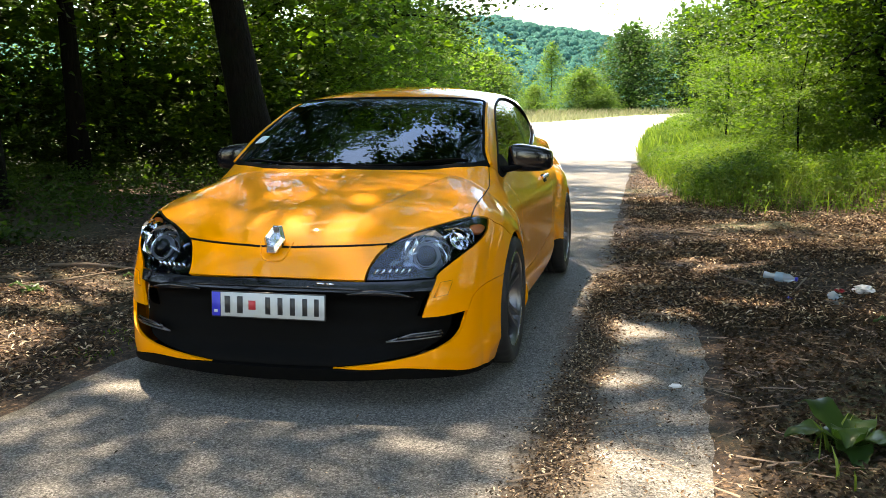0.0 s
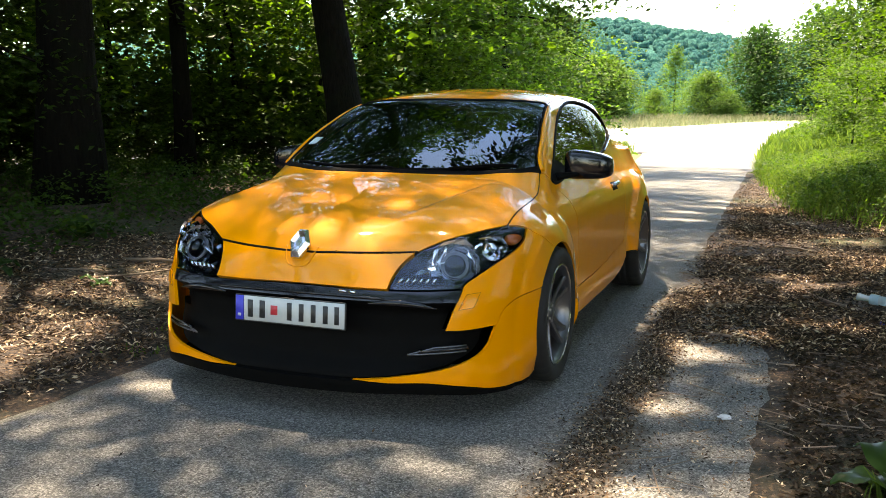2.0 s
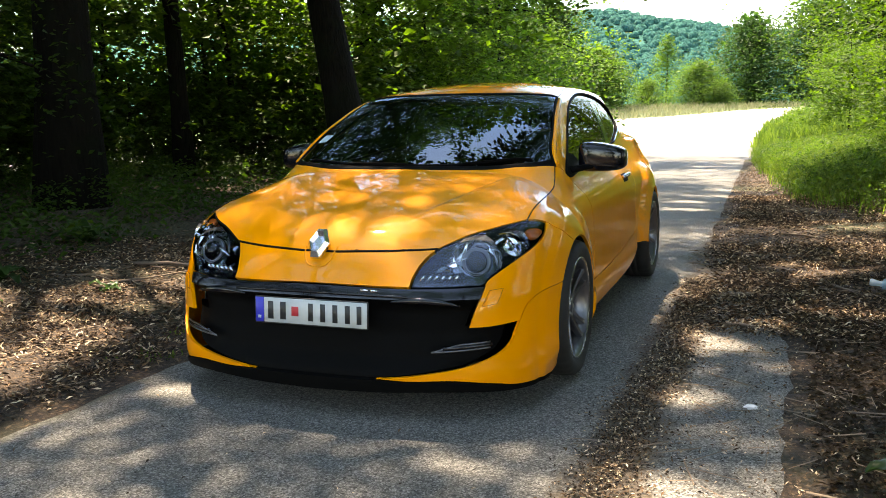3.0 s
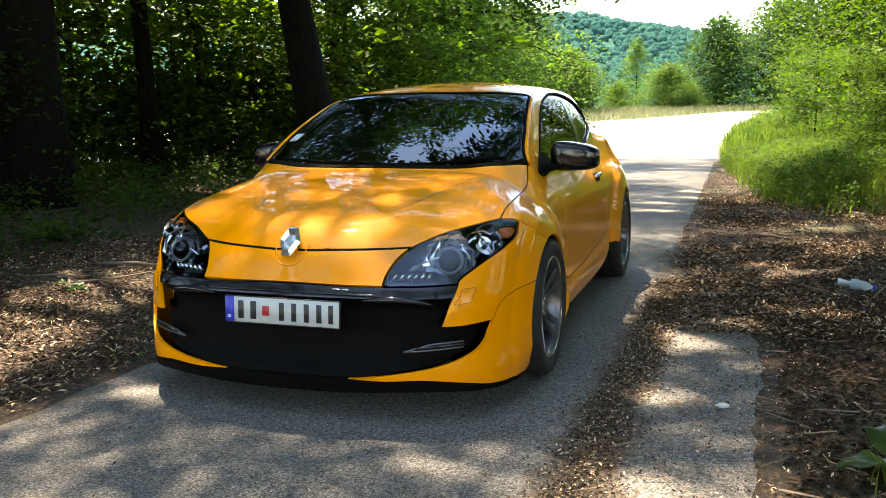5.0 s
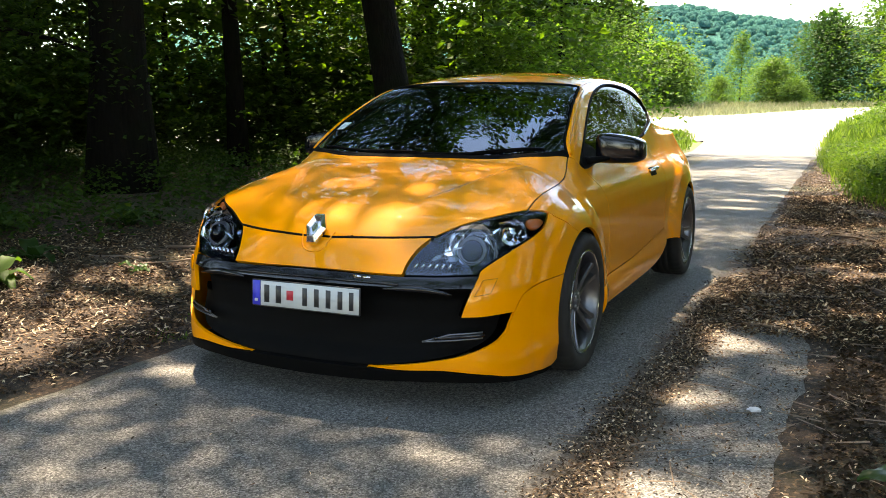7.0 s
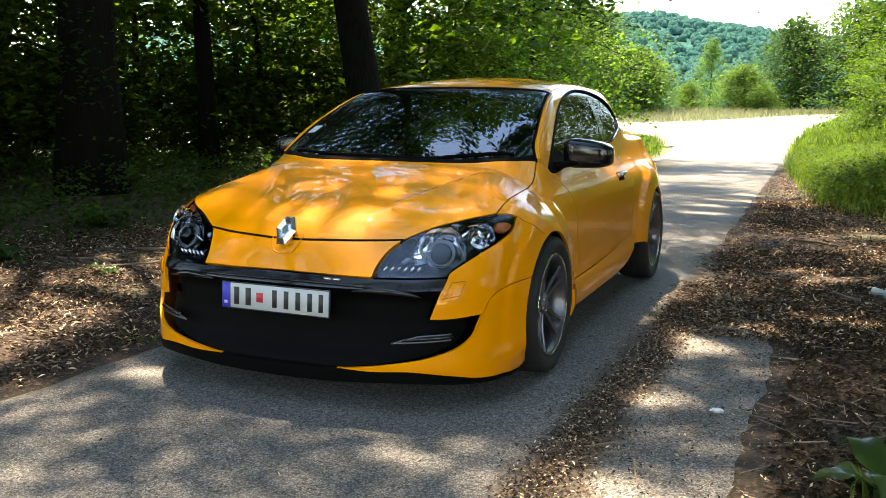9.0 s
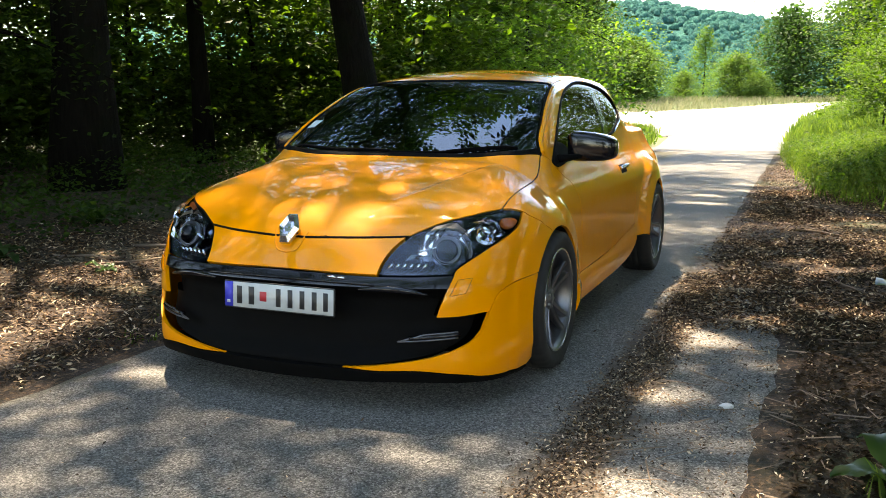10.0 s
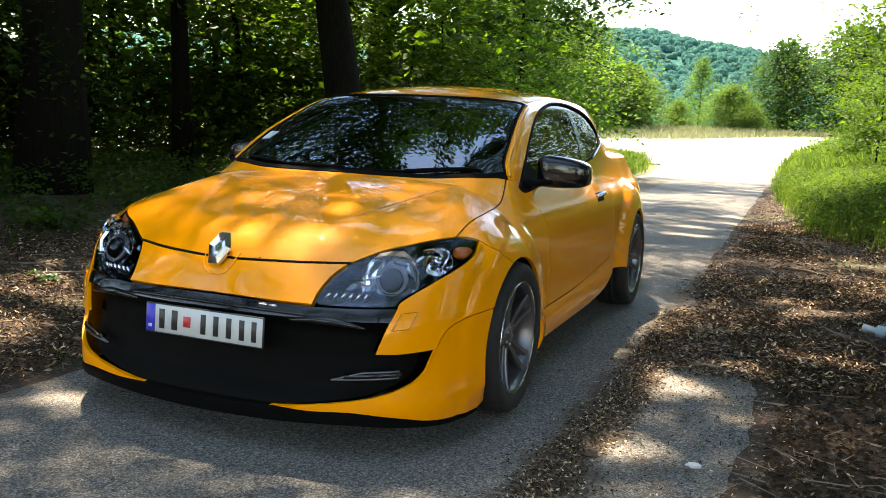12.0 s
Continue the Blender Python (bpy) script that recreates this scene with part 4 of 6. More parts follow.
# ---- wheels ----
def tyre_mesh():
    prof = [(-0.100, 0.236), (-0.112, 0.255), (-0.118, 0.280), (-0.113, 0.303), (-0.098, 0.316), (-0.068, 0.3205), (-0.064, 0.314), (-0.056, 0.314), (-0.052, 0.3215), (-0.020, 0.322), (-0.016, 0.315),
            (-0.008, 0.315), (-0.004, 0.322), (0.020, 0.322), (0.024, 0.315), (0.032, 0.315), (0.036, 0.3218), (0.068, 0.3205), (0.098, 0.316), (0.113, 0.303), (0.1185, 0.280), (0.113, 0.256), (0.104, 0.240), (0.100, 0.236)]
    bm = lathe(prof, 108)
    for i, v in enumerate(bm.verts):
        k, ring_no = i % len(prof), i // len(prof)
        if ring_no % 3 == 0 and (k in (4, 5, 17, 18)):
            v.co.y *= 0.984
            v.co.z *= 0.984
    return mesh_of(bm, "tyre", RUBBER)


def rim_mesh():
    return mesh_of(lathe([(-0.095, 0.232), (-0.085, 0.222), (-0.03, 0.212), (0.04, 0.214), (0.085, 0.224), (0.098, 0.231), (0.103, 0.238), (0.107, 0.237), (0.108, 0.231), (0.100, 0.2235), (0.085, 0.216)], 72), "rim", ANTHRACITE)


def spoke_mesh():
    """Two ribs that part towards the rim, with a web between them."""
    bm = bmesh.new()
    for side in (-1, 1):
        rows = []
        for r, x, off, w, th in ((0.030, 0.060, 0.012, 0.016, 0.05), (0.070, 0.064, 0.016, 0.013, 0.045), (0.130, 0.072, 0.024, 0.011, 0.038), (0.190, 0.086, 0.033, 0.012, 0.030), (0.226, 0.098, 0.040, 0.016, 0.026)):
            y0, y1 = side * off - w, side * off + w
            rows.append([bm.verts.new(p) for p in ((x, y0 + 0.003, r), (x, y1 - 0.003, r), (x - 0.006, y1, r), (x - th, y1 * 0.9, r), (x - th, y0 * 0.9, r), (x - 0.006, y0, r))])
        for a, b in zip(rows, rows[1:]):
            for i in range(6):
                bm.faces.new((a[i], a[(i + 1) % 6], b[(i + 1) % 6], b[i]))
        bm.faces.new(rows[0])
        bm.faces.new(rows[-1][::-1])
    rows = [[bm.verts.new((x, y, r)) for y in (-w, w)] for r, x, w in ((0.03, 0.046, 0.02), (0.10, 0.050, 0.022), (0.17, 0.060, 0.030))]
    for a, b in zip(rows, rows[1:]):
        bm.faces.new((a[0], a[1], b[1], b[0]))
    bmesh.ops.recalc_face_normals(bm, faces=bm.faces[:])
    return mesh_of(bm, "spoke", ANTHRACITE, False)


tyre_me, rim_me, spoke_me = tyre_mesh(), rim_mesh(), spoke_mesh()
lip_me = mesh_of(lathe([(0.1045, 0.2395), (0.1095, 0.2385), (0.1100, 0.2345), (0.1075, 0.2320)], 72), "rim_lip", BRIGHT)
disc_me = mesh_of(lathe([(-0.02, 0.05), (-0.02, 0.165), (0.006, 0.165), (0.006, 0.075), (0.02, 0.070), (0.02, 0.001)], 48), "brake_disc", STEEL)
back_me = mesh_of(lathe([(-0.05, 0.001), (-0.05, 0.215)], 40), "rim_back", BLACK_MATT)
hub_me = mesh_of(lathe([(0.02, 0.060), (0.058, 0.055), (0.066, 0.045), (0.067, 0.030), (0.073, 0.028), (0.075, 0.001)], 32), "hub_cap", ANTHRACITE)
nut_me = mesh_of(lathe([(0.05, 0.008), (0.071, 0.008), (0.073, 0.006), (0.073, 0.001)], 8), "wheel_nut", STEEL)
for s in (1, -1):
    for y, x, roll in ((0.0, 0.812, 14), (2.64, 0.798, 40)):
        wheel = new("wheel")
        wheel.parent = car
        wheel.empty_display_size = 0.1
        wheel.matrix_basis = pose(s * x, y, 0.3215, 0, 0, 0 if s > 0 else 180) @ pose(0, 0, 0, roll, 0, 0)
        tagged(wheel, "dark five-spoke alloy wheel with low tyre")
        for name, me in (("tyre", tyre_me), ("rim", rim_me), ("rim_lip", lip_me), ("brake_disc", disc_me), ("rim_back", back_me), ("hub_cap", hub_me)):
            part(name, me, None, wheel)
        for k in range(5):
            part("spoke", spoke_me, None, wheel).matrix_basis = pose(0, 0, 0, 72 * k, 0, 0)
            a = radians(72 * k + 36)
            part("wheel_nut", nut_me, None, wheel).matrix_basis = pose(0, 0.036 * math.sin(a), 0.036 * math.cos(a))
        y0 = ARCH_F if y == 0 else ARCH_R
        bm = bmesh.new()
        rows = []
        for a in np.radians(np.linspace(-25, 205, 30) if y == 0 else np.linspace(-10, 172, 30)):
            rows.append([bm.verts.new((s * xx, y0 + rr * math.cos(a), 0.31 + rr * math.sin(a))) for xx, rr in ((0.50, 0.352), (0.86, 0.356), (0.895, 0.350))])
        for a, b in zip(rows, rows[1:]):
            for i in range(2):
                bm.faces.new((a[i], a[i + 1], b[i + 1], b[i]))
        hubv = bm.verts.new((s * 0.50, y0, 0.31))
        for a, b in zip(rows, rows[1:]):
            bm.faces.new((a[0], b[0], hubv))
        part("wheel_liner", bm, BLACK_MATT, car, "black wheel-arch liner")

# ---- ground ----
def rise(y):
    return 0.0009 * np.maximum(np.minimum(np.asarray(y, float), 47.0) - 12, 0) ** 2


def ease(a, lo, hi):
    s = np.clip((np.asarray(a, float) - lo) / (hi - lo), 0, 1)
    return s * s * (3 - 2 * s)


def bumps(x, y):
    return 0.5 * np.sin(1.7 * x + 0.6 * y + 1) * np.sin(1.3 * y - 0.5 * x) + 0.3 * np.sin(4.1 * x - 2.2 * y) * np.sin(3.3 * y + 1.1 * x + 2) + 0.2 * np.sin(9.3 * x + 3.0) * np.sin(8.1 * y - 2.0 * x)


def land(x, y):
    """Height of the soil."""
    x, y = np.asarray(x, float), np.asarray(y, float)
    off = ease(-x, 1.15, 1.9) * (1 - ease(y, 13.5, 16.5)) + ease(x, 1.95 - 0.85 * ease(y, 1.2, 3.0), 3.2)
    z = rise(y) - 0.012 + off * (0.035 + 0.045 * bumps(x, y))
    z = z + ease(x, 2.0, 2.8) * ease(y, 1.0, 2.0) * (0.085 * np.sin(2.1 * y + 0.5 * x) - 0.16 * np.exp(-((y - 6.5 - 0.25 * np.sin(1.3 * x)) / 0.45) ** 2)) * (1 - ease(y, 9, 11))
    z = z + 0.16 * np.clip(x - 1.5, 0, 7) * ease(y, 7.0, 11.0) * (1 - ease(y, 24, 40))
    z = z + 0.05 * np.clip(-1.4 - x, 0, 5) * (1 - ease(y, 10, 16)) * (1 - ease(-x, 12, 14))
    z = z - 0.10 * np.clip(y - 54, 0, 80)
    return z


def sheet(name, xs, ys, height, mat):
    gx, gy = np.meshgrid(xs, ys)
    co = np.stack((gx, gy, height(gx, gy)), -1).reshape(-1, 3)
    n, m = len(ys), len(xs)
    i = (np.arange(n - 1)[:, None] * m + np.arange(m - 1)).ravel()
    return quads(name, co, np.stack((i, i + 1, i + m + 1, i + m), 1), mat)


def quads(name, co, faces, mat, smooth=True):
    """A mesh from arrays of places and of four corners a face."""
    me = bpy.data.meshes.new(name)
    k = faces.shape[1]
    me.vertices.add(len(co))
    me.vertices.foreach_set("co", np.ascontiguousarray(co, np.float32).ravel())
    me.loops.add(faces.size)
    me.loops.foreach_set("vertex_index", np.ascontiguousarray(faces, np.int32).ravel())
    me.polygons.add(len(faces))
    me.polygons.foreach_set("loop_start", np.arange(0, faces.size, k, dtype=np.int32))
    me.polygons.foreach_set("loop_total", np.full(len(faces), k, np.int32))
    me.polygons.foreach_set("use_smooth", np.full(len(faces), smooth))
    me.materials.append(mat)
    me.update(calc_edges=True)
    me.validate()
    return me


gx = np.concatenate((-np.geomspace(700, 9, 26), np.arange(-8.5, 9, 0.14), np.geomspace(9.5, 700, 26)))
gy = np.concatenate((-np.geomspace(500, 5, 16), np.arange(-4.5, 20, 0.14), np.arange(20.5, 60, 1.0), np.geomspace(61, 2200, 24)))
tagged(new("ground", sheet("ground", gx, gy, land, SOIL)), "brown woodland soil strewn with dead leaves", "ground", kind="structure")


def ribbon(name, left, right, mat, label, up, across=14, per=10):
    """A paved strip between two edges with ragged sides and a turned-down rim."""
    a, b = spline([(*p, 0) for p in left], per), spline([(*p, 0) for p in right], per)
    k = np.linspace(0, 1, max(len(a), len(b)))
    a, b = [np.stack([np.interp(k, np.linspace(0, 1, len(c)), c[:, i]) for i in range(3)], 1) for c in (a, b)]
    s = np.linspace(0, 1, across)
    p = a[:, None] * (1 - s[:, None]) + b[:, None] * s[:, None]
    rag = 0.05 * bumps(p[..., 0] * 3, p[..., 1] * 3) + 0.03 * bumps(p[..., 0] * 9, p[..., 1] * 9)
    p[..., 0] += rag * (np.abs(s - 0.5) * 2) ** 4
    p[..., 2] = rise(p[..., 1]) + up - 0.02 * (np.abs(s - 0.5) * 2) ** 8
    p[:, [0, -1], 2] -= 0.05
    n, m = p.shape[:2]
    i = (np.arange(n - 1)[:, None] * m + np.arange(m - 1)).ravel()
    return tagged(new(name, quads(name, p.reshape(-1, 3), np.stack((i, i + 1, i + m + 1, i + m), 1), mat)), label, "road", kind="structure")


ribbon("road", [(-1.20, -14), (-1.20, -6), (-1.17, -1), (-1.2, 4), (-1.35, 10), (-1.8, 17), (-2.2, 21)], [(1.95, -14), (1.98, -6), (1.93, -1), (1.90, 1.3), (1.32, 3.6), (1.15, 10), (1.05, 17), (0.9, 21)], ASPHALT, "worn grey asphalt track with dusty edges", 0.0, 40, 24)
def pavement(name, outline, mat, label, up, step=1.2):
    """A paved area inside a closed outline."""
    bm = bmesh.new()
    bm.faces.new([bm.verts.new((*p[:2], 0)) for p in spline([(*q, 0) for q in outline], 6)[:-1]])
    bmesh.ops.triangulate(bm, faces=bm.faces[:])
    for k in (0, 1):
        for c in np.arange(-40, 60, step):
            bmesh.ops.bisect_plane(bm, geom=bm.verts[:] + bm.edges[:] + bm.faces[:], dist=1e-4, plane_co=(c, 0, 0) if k == 0 else (0, c, 0), plane_no=(1, 0, 0) if k == 0 else (0, 1, 0))
    for v in bm.verts:
        v.co.z = float(rise(v.co.y)) + up
    bmesh.ops.recalc_face_normals(bm, faces=bm.faces[:])
    return tagged(new(name, mesh_of(bm, name, mat)), label, "road", kind="structure")


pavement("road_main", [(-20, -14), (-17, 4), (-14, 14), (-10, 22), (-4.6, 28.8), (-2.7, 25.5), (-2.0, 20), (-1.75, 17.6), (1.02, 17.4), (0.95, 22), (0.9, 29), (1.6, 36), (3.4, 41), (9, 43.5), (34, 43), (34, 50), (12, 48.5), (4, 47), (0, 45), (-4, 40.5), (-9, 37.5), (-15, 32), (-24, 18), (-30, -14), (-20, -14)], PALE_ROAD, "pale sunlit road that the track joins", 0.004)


# ---- leaves, trees and grass ----
def leaf_sheet(name, at, size, rng, mat, flat=0.5, slim=0.6, up=None):
    """Many small folded leaves at the places given."""
    n = len(at)
    a = rng.uniform(0, 2 * np.pi, n)
    tilt = rng.normal(0, 1, (n, 3)) * np.array((1, 1, 0.4)) * (1 - flat)
    normal = tilt + np.array((0, 0, 1)) if up is None else up
    normal = normal / np.linalg.norm(normal, axis=1, keepdims=True)
    d = np.stack((np.cos(a), np.sin(a), rng.normal(-0.15, 0.3, n)), 1)
    d = d - normal * np.sum(d * normal, 1, keepdims=True)
    d = d / np.linalg.norm(d, axis=1, keepdims=True)
    w = np.cross(normal, d)
    s = (size * rng.uniform(0.65, 1.3, n))[:, None]
    co = np.stack((at, at + d * s * 0.5 + w * s * slim * 0.5 + normal * s * 0.10, at + d * s, at + d * s * 0.5 - w * s * slim * 0.5 + normal * s * 0.10), 1)
    return quads(name, co.reshape(-1, 3), np.arange(4 * n).reshape(-1, 4), mat, False)


def sprays(rng, centres, spread, count):
    """Places of leaves in flattish sprays round the centres."""
    n = len(centres)
    k = np.repeat(np.arange(n), count)
    tilt = rng.normal(0, 0.25, (n, 2))
    o = np.clip(rng.normal(0, 1, (n * count, 3)), -1.6, 1.6) * np.array((1, 1, 0.28)) * (spread * rng.uniform(0.6, 1.3, n))[k][:, None]
    o[:, 2] += o[:, 0] * tilt[k, 0] + o[:, 1] * tilt[k, 1] - 0.15 * (o[:, 0] ** 2 + o[:, 1] ** 2) / spread
    return centres[k] + o


def inside(rng, n, shape):
    """Points near the skin of a lumpy egg: shape = (x, y, z, rx, ry, rz)."""
    v = rng.normal(0, 1, (n, 3))
    v = v / np.linalg.norm(v, axis=1, keepdims=True)
    r = rng.uniform(0.25, 1.0, n) ** 0.45
    lump = 1 + 0.22 * np.sin(5 * v[:, 0] + shape[0] * 3) * np.sin(4 * v[:, 1] + 2) + 0.15 * np.sin(9 * v[:, 2] + 4 * v[:, 0])
    return np.array(shape[:3]) + v * np.array(shape[3:]) * (r * lump)[:, None]


def bunches(rng, n, shape, bunch):
    """Centres of sprays, bunched along boughs that point outwards and sag, with gaps between."""
    k = max(n // bunch, 2)
    root = inside(rng, k, shape)
    out = (root - np.array(shape[:3])) / np.array(shape[3:])
    out[:, 2] = out[:, 2] * 0.3 - 0.12
    out = out / np.maximum(np.linalg.norm(out, axis=1, keepdims=True), 0.1)
    wide = min(shape[3], shape[4]) * 0.20
    i = rng.integers(0, k, n)
    return root[i] + out[i] * np.clip(rng.normal(0, 1.5, (n, 1)), -2.2, 1.8) * wide + np.clip(rng.normal(0, 1, (n, 3)), -1.6, 1.6) * np.array((0.75, 0.75, 0.35)) * wide


def mottle(x, y):
    """Patches without a pattern, about -1.5 to 1.5."""
    return (np.sin(2.1 * x + 1.3 * y) * np.sin(1.7 * y - 0.8 * x + 1) + 0.6 * np.sin(4.7 * x - 2.9 * y + 2) * np.sin(3.9 * y + 1.9 * x)
            + 0.4 * np.sin(9.1 * x + 4.3 * y) * np.sin(8.3 * y - 5.2 * x + 0.5))


# places where the sun reaches the track, the leaf bank and the car between the crowns: x, y, half width, half depth
FLECKS = [(-0.80, -0.75, 0.25, 0.13), (-1.12, -0.58, 0.16, 0.08), (0.73, -1.20, 0.12, 0.08), (0.06, -1.02, 0.12, 0.05), (-0.30, -1.18, 0.09, 0.06),
          (-2.45, 0.70, 0.50, 0.38), (-2.5, 1.25, 0.65, 0.30), (-2.2, -0.1, 0.48, 0.32), (-2.9, 0.2, 0.42, 0.3), (-2.0, -0.52, 0.35, 0.26), (-1.75, -0.95, 0.25, 0.22),
          (1.52, 0.75, 0.20, 0.14), (1.69, 1.28, 0.25, 0.14), (1.50, -1.30, 0.28, 0.20), (1.80, -1.38, 0.25, 0.20), (-1.3, 7.7, 0.6, 0.5),
          (-0.34, -0.53, 0.12, 0.08), (0.30, -0.94, 0.14, 0.09), (-0.28, -0.78, 0.10, 0.07), (0.51, -0.82, 0.11, 0.07)]


def canopy_gap(p):
    """Whether a place in the crowns lies in a gap: one through which the sun falls, or the strip of open sky over the car."""
    x = p[:, 0] - SUN_FROM.x / SUN_FROM.z * p[:, 2]
    y = p[:, 1] - SUN_FROM.y / SUN_FROM.z * p[:, 2]
    m = mottle(x, y)
    gap = (y > 18.4 + 0.7 * mottle(0.8 * x, 0.5 * y)) | ((x > 1.15) & (y > 8.3) & (m > -0.8 + 0.7 * np.clip(12 - y, 0, 1.5)))
    gap |= (x > -7.4) & (x < -2.8) & (y > 6.4) & (y < 14.0) & (m > -0.05)
    gap |= (x > -2.5) & (x < 1.3) & (y > 6.8) & (mottle(0.9 * x, 2.1 * y) > 0.78)
    gap |= (x > 1.2) & (x < 5.5) & (y > 1.3) & (y < 8.3) & (mottle(1.1 * x + 3, 1.5 * y) > 0.82)
    gap |= (x > 1.3) & (x < 2.0) & (y > -2.6) & (y < 1.3) & (mottle(2 * x, 2 * y) > 0.42)
    gap |= (x > -1.3) & (x < 2.0) & (y > -3.0) & (y < -1.0) & (mottle(15 * x, 16 * y + 1) > -0.08)
    gap |= (x > -0.75) & (x < 1.0) & (y > -1.0) & (y < -0.15) & (mottle(13 * x + 2, 14 * y) > 0.0)
    for fx, fy, rx, ry in FLECKS:
        gap |= ((x - fx) / rx) ** 2 + ((y - fy) / ry) ** 2 < 1 + 0.35 * m
    high = np.clip((p[:, 2] - 1.1) / 6.9, 0.0, 1.6)
    a, b = np.array((-2.7, 3.9)), np.array((-0.8, 5.6))
    q = (p[:, :2] - np.array((0.35, 0.35))) / np.maximum(high, 0.05)[:, None] + np.array((0.35, 0.35))
    k = np.clip((q - a) @ (b - a) / ((b - a) @ (b - a)), 0, 1)
    off = np.linalg.norm(q - a - k[:, None] * (b - a), axis=1)
    gap |= (p[:, 2] > 2.5) & (off < 0.42 + 0.36 * mottle(1.6 * q[:, 0], 1.6 * q[:, 1] + 0.4 * p[:, 2]))
    return gap


def make_tree(name, label, seed, height, girth, eggs, clumps, per, leaf, spread, mat, lean=(0.0, 0.0), category="tree", limbs=9, group="", bow=2.0, bunch=9, stand=None, heart=0):
    """A tapered, leaning trunk, limbs that reach into the crown, and a crown of leaf sprays."""
    rng = np.random.default_rng(seed)
    tree = thing(name, label, category, group)
    steps = 9
    line = [(lean[0] * s ** bow * height + 0.06 * math.sin(5 * s + seed), lean[1] * s ** bow * height + 0.06 * math.cos(4 * s + seed), s * height - 0.25 * (s == 0)) for s in np.linspace(0, 1, steps)]
    rad = [girth * (1.35 if i == 0 else 1.0) * (1 - 0.85 * i / (steps - 1)) + 0.012 for i in range(steps)]
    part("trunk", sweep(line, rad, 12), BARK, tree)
    weight = np.array([e[3] * e[4] * e[5] for e in eggs]) ** 0.8
    share = np.maximum((clumps * weight / weight.sum()).astype(int), 4)
    centres = np.vstack([bunches(rng, n, e, bunch) for n, e in zip(share, eggs)])
    for i in range(limbs):
        tip = Vector(centres[rng.integers(len(centres))])
        s = rng.uniform(0.25, 0.8)
        root = Vector(line[int(s * (steps - 1))])
        mid = root.lerp(tip, 0.5) + Vector((0, 0, 0.12 * (tip - root).length))
        pts = [root, root.lerp(mid, 0.55), mid, mid.lerp(tip, 0.6), tip]
        r0 = girth * 0.38 * (1 - 0.6 * s)
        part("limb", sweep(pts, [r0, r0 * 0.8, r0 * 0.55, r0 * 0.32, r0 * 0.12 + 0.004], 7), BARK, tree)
    leaves = sprays(rng, centres, spread, per)
    if stand:
        leaves = leaves[~canopy_gap(leaves + np.array((*stand, 0)))]
    part("crown", leaf_sheet("crown", leaves, leaf, rng, mat), mat, tree)
    if heart:
        core = np.vstack([np.array(e[:3]) + rng.normal(0, 0.33, (heart, 3)) * np.array(e[3:]) for e in eggs])
        if stand:
            core = core[~canopy_gap(core + np.array((*stand, 0)))]
        part("inner_leaves", leaf_sheet("inner_leaves", core[core[:, 2] > 0.1], leaf * 1.7, rng, mat, 0.1, 0.75), mat, tree)
    return tree


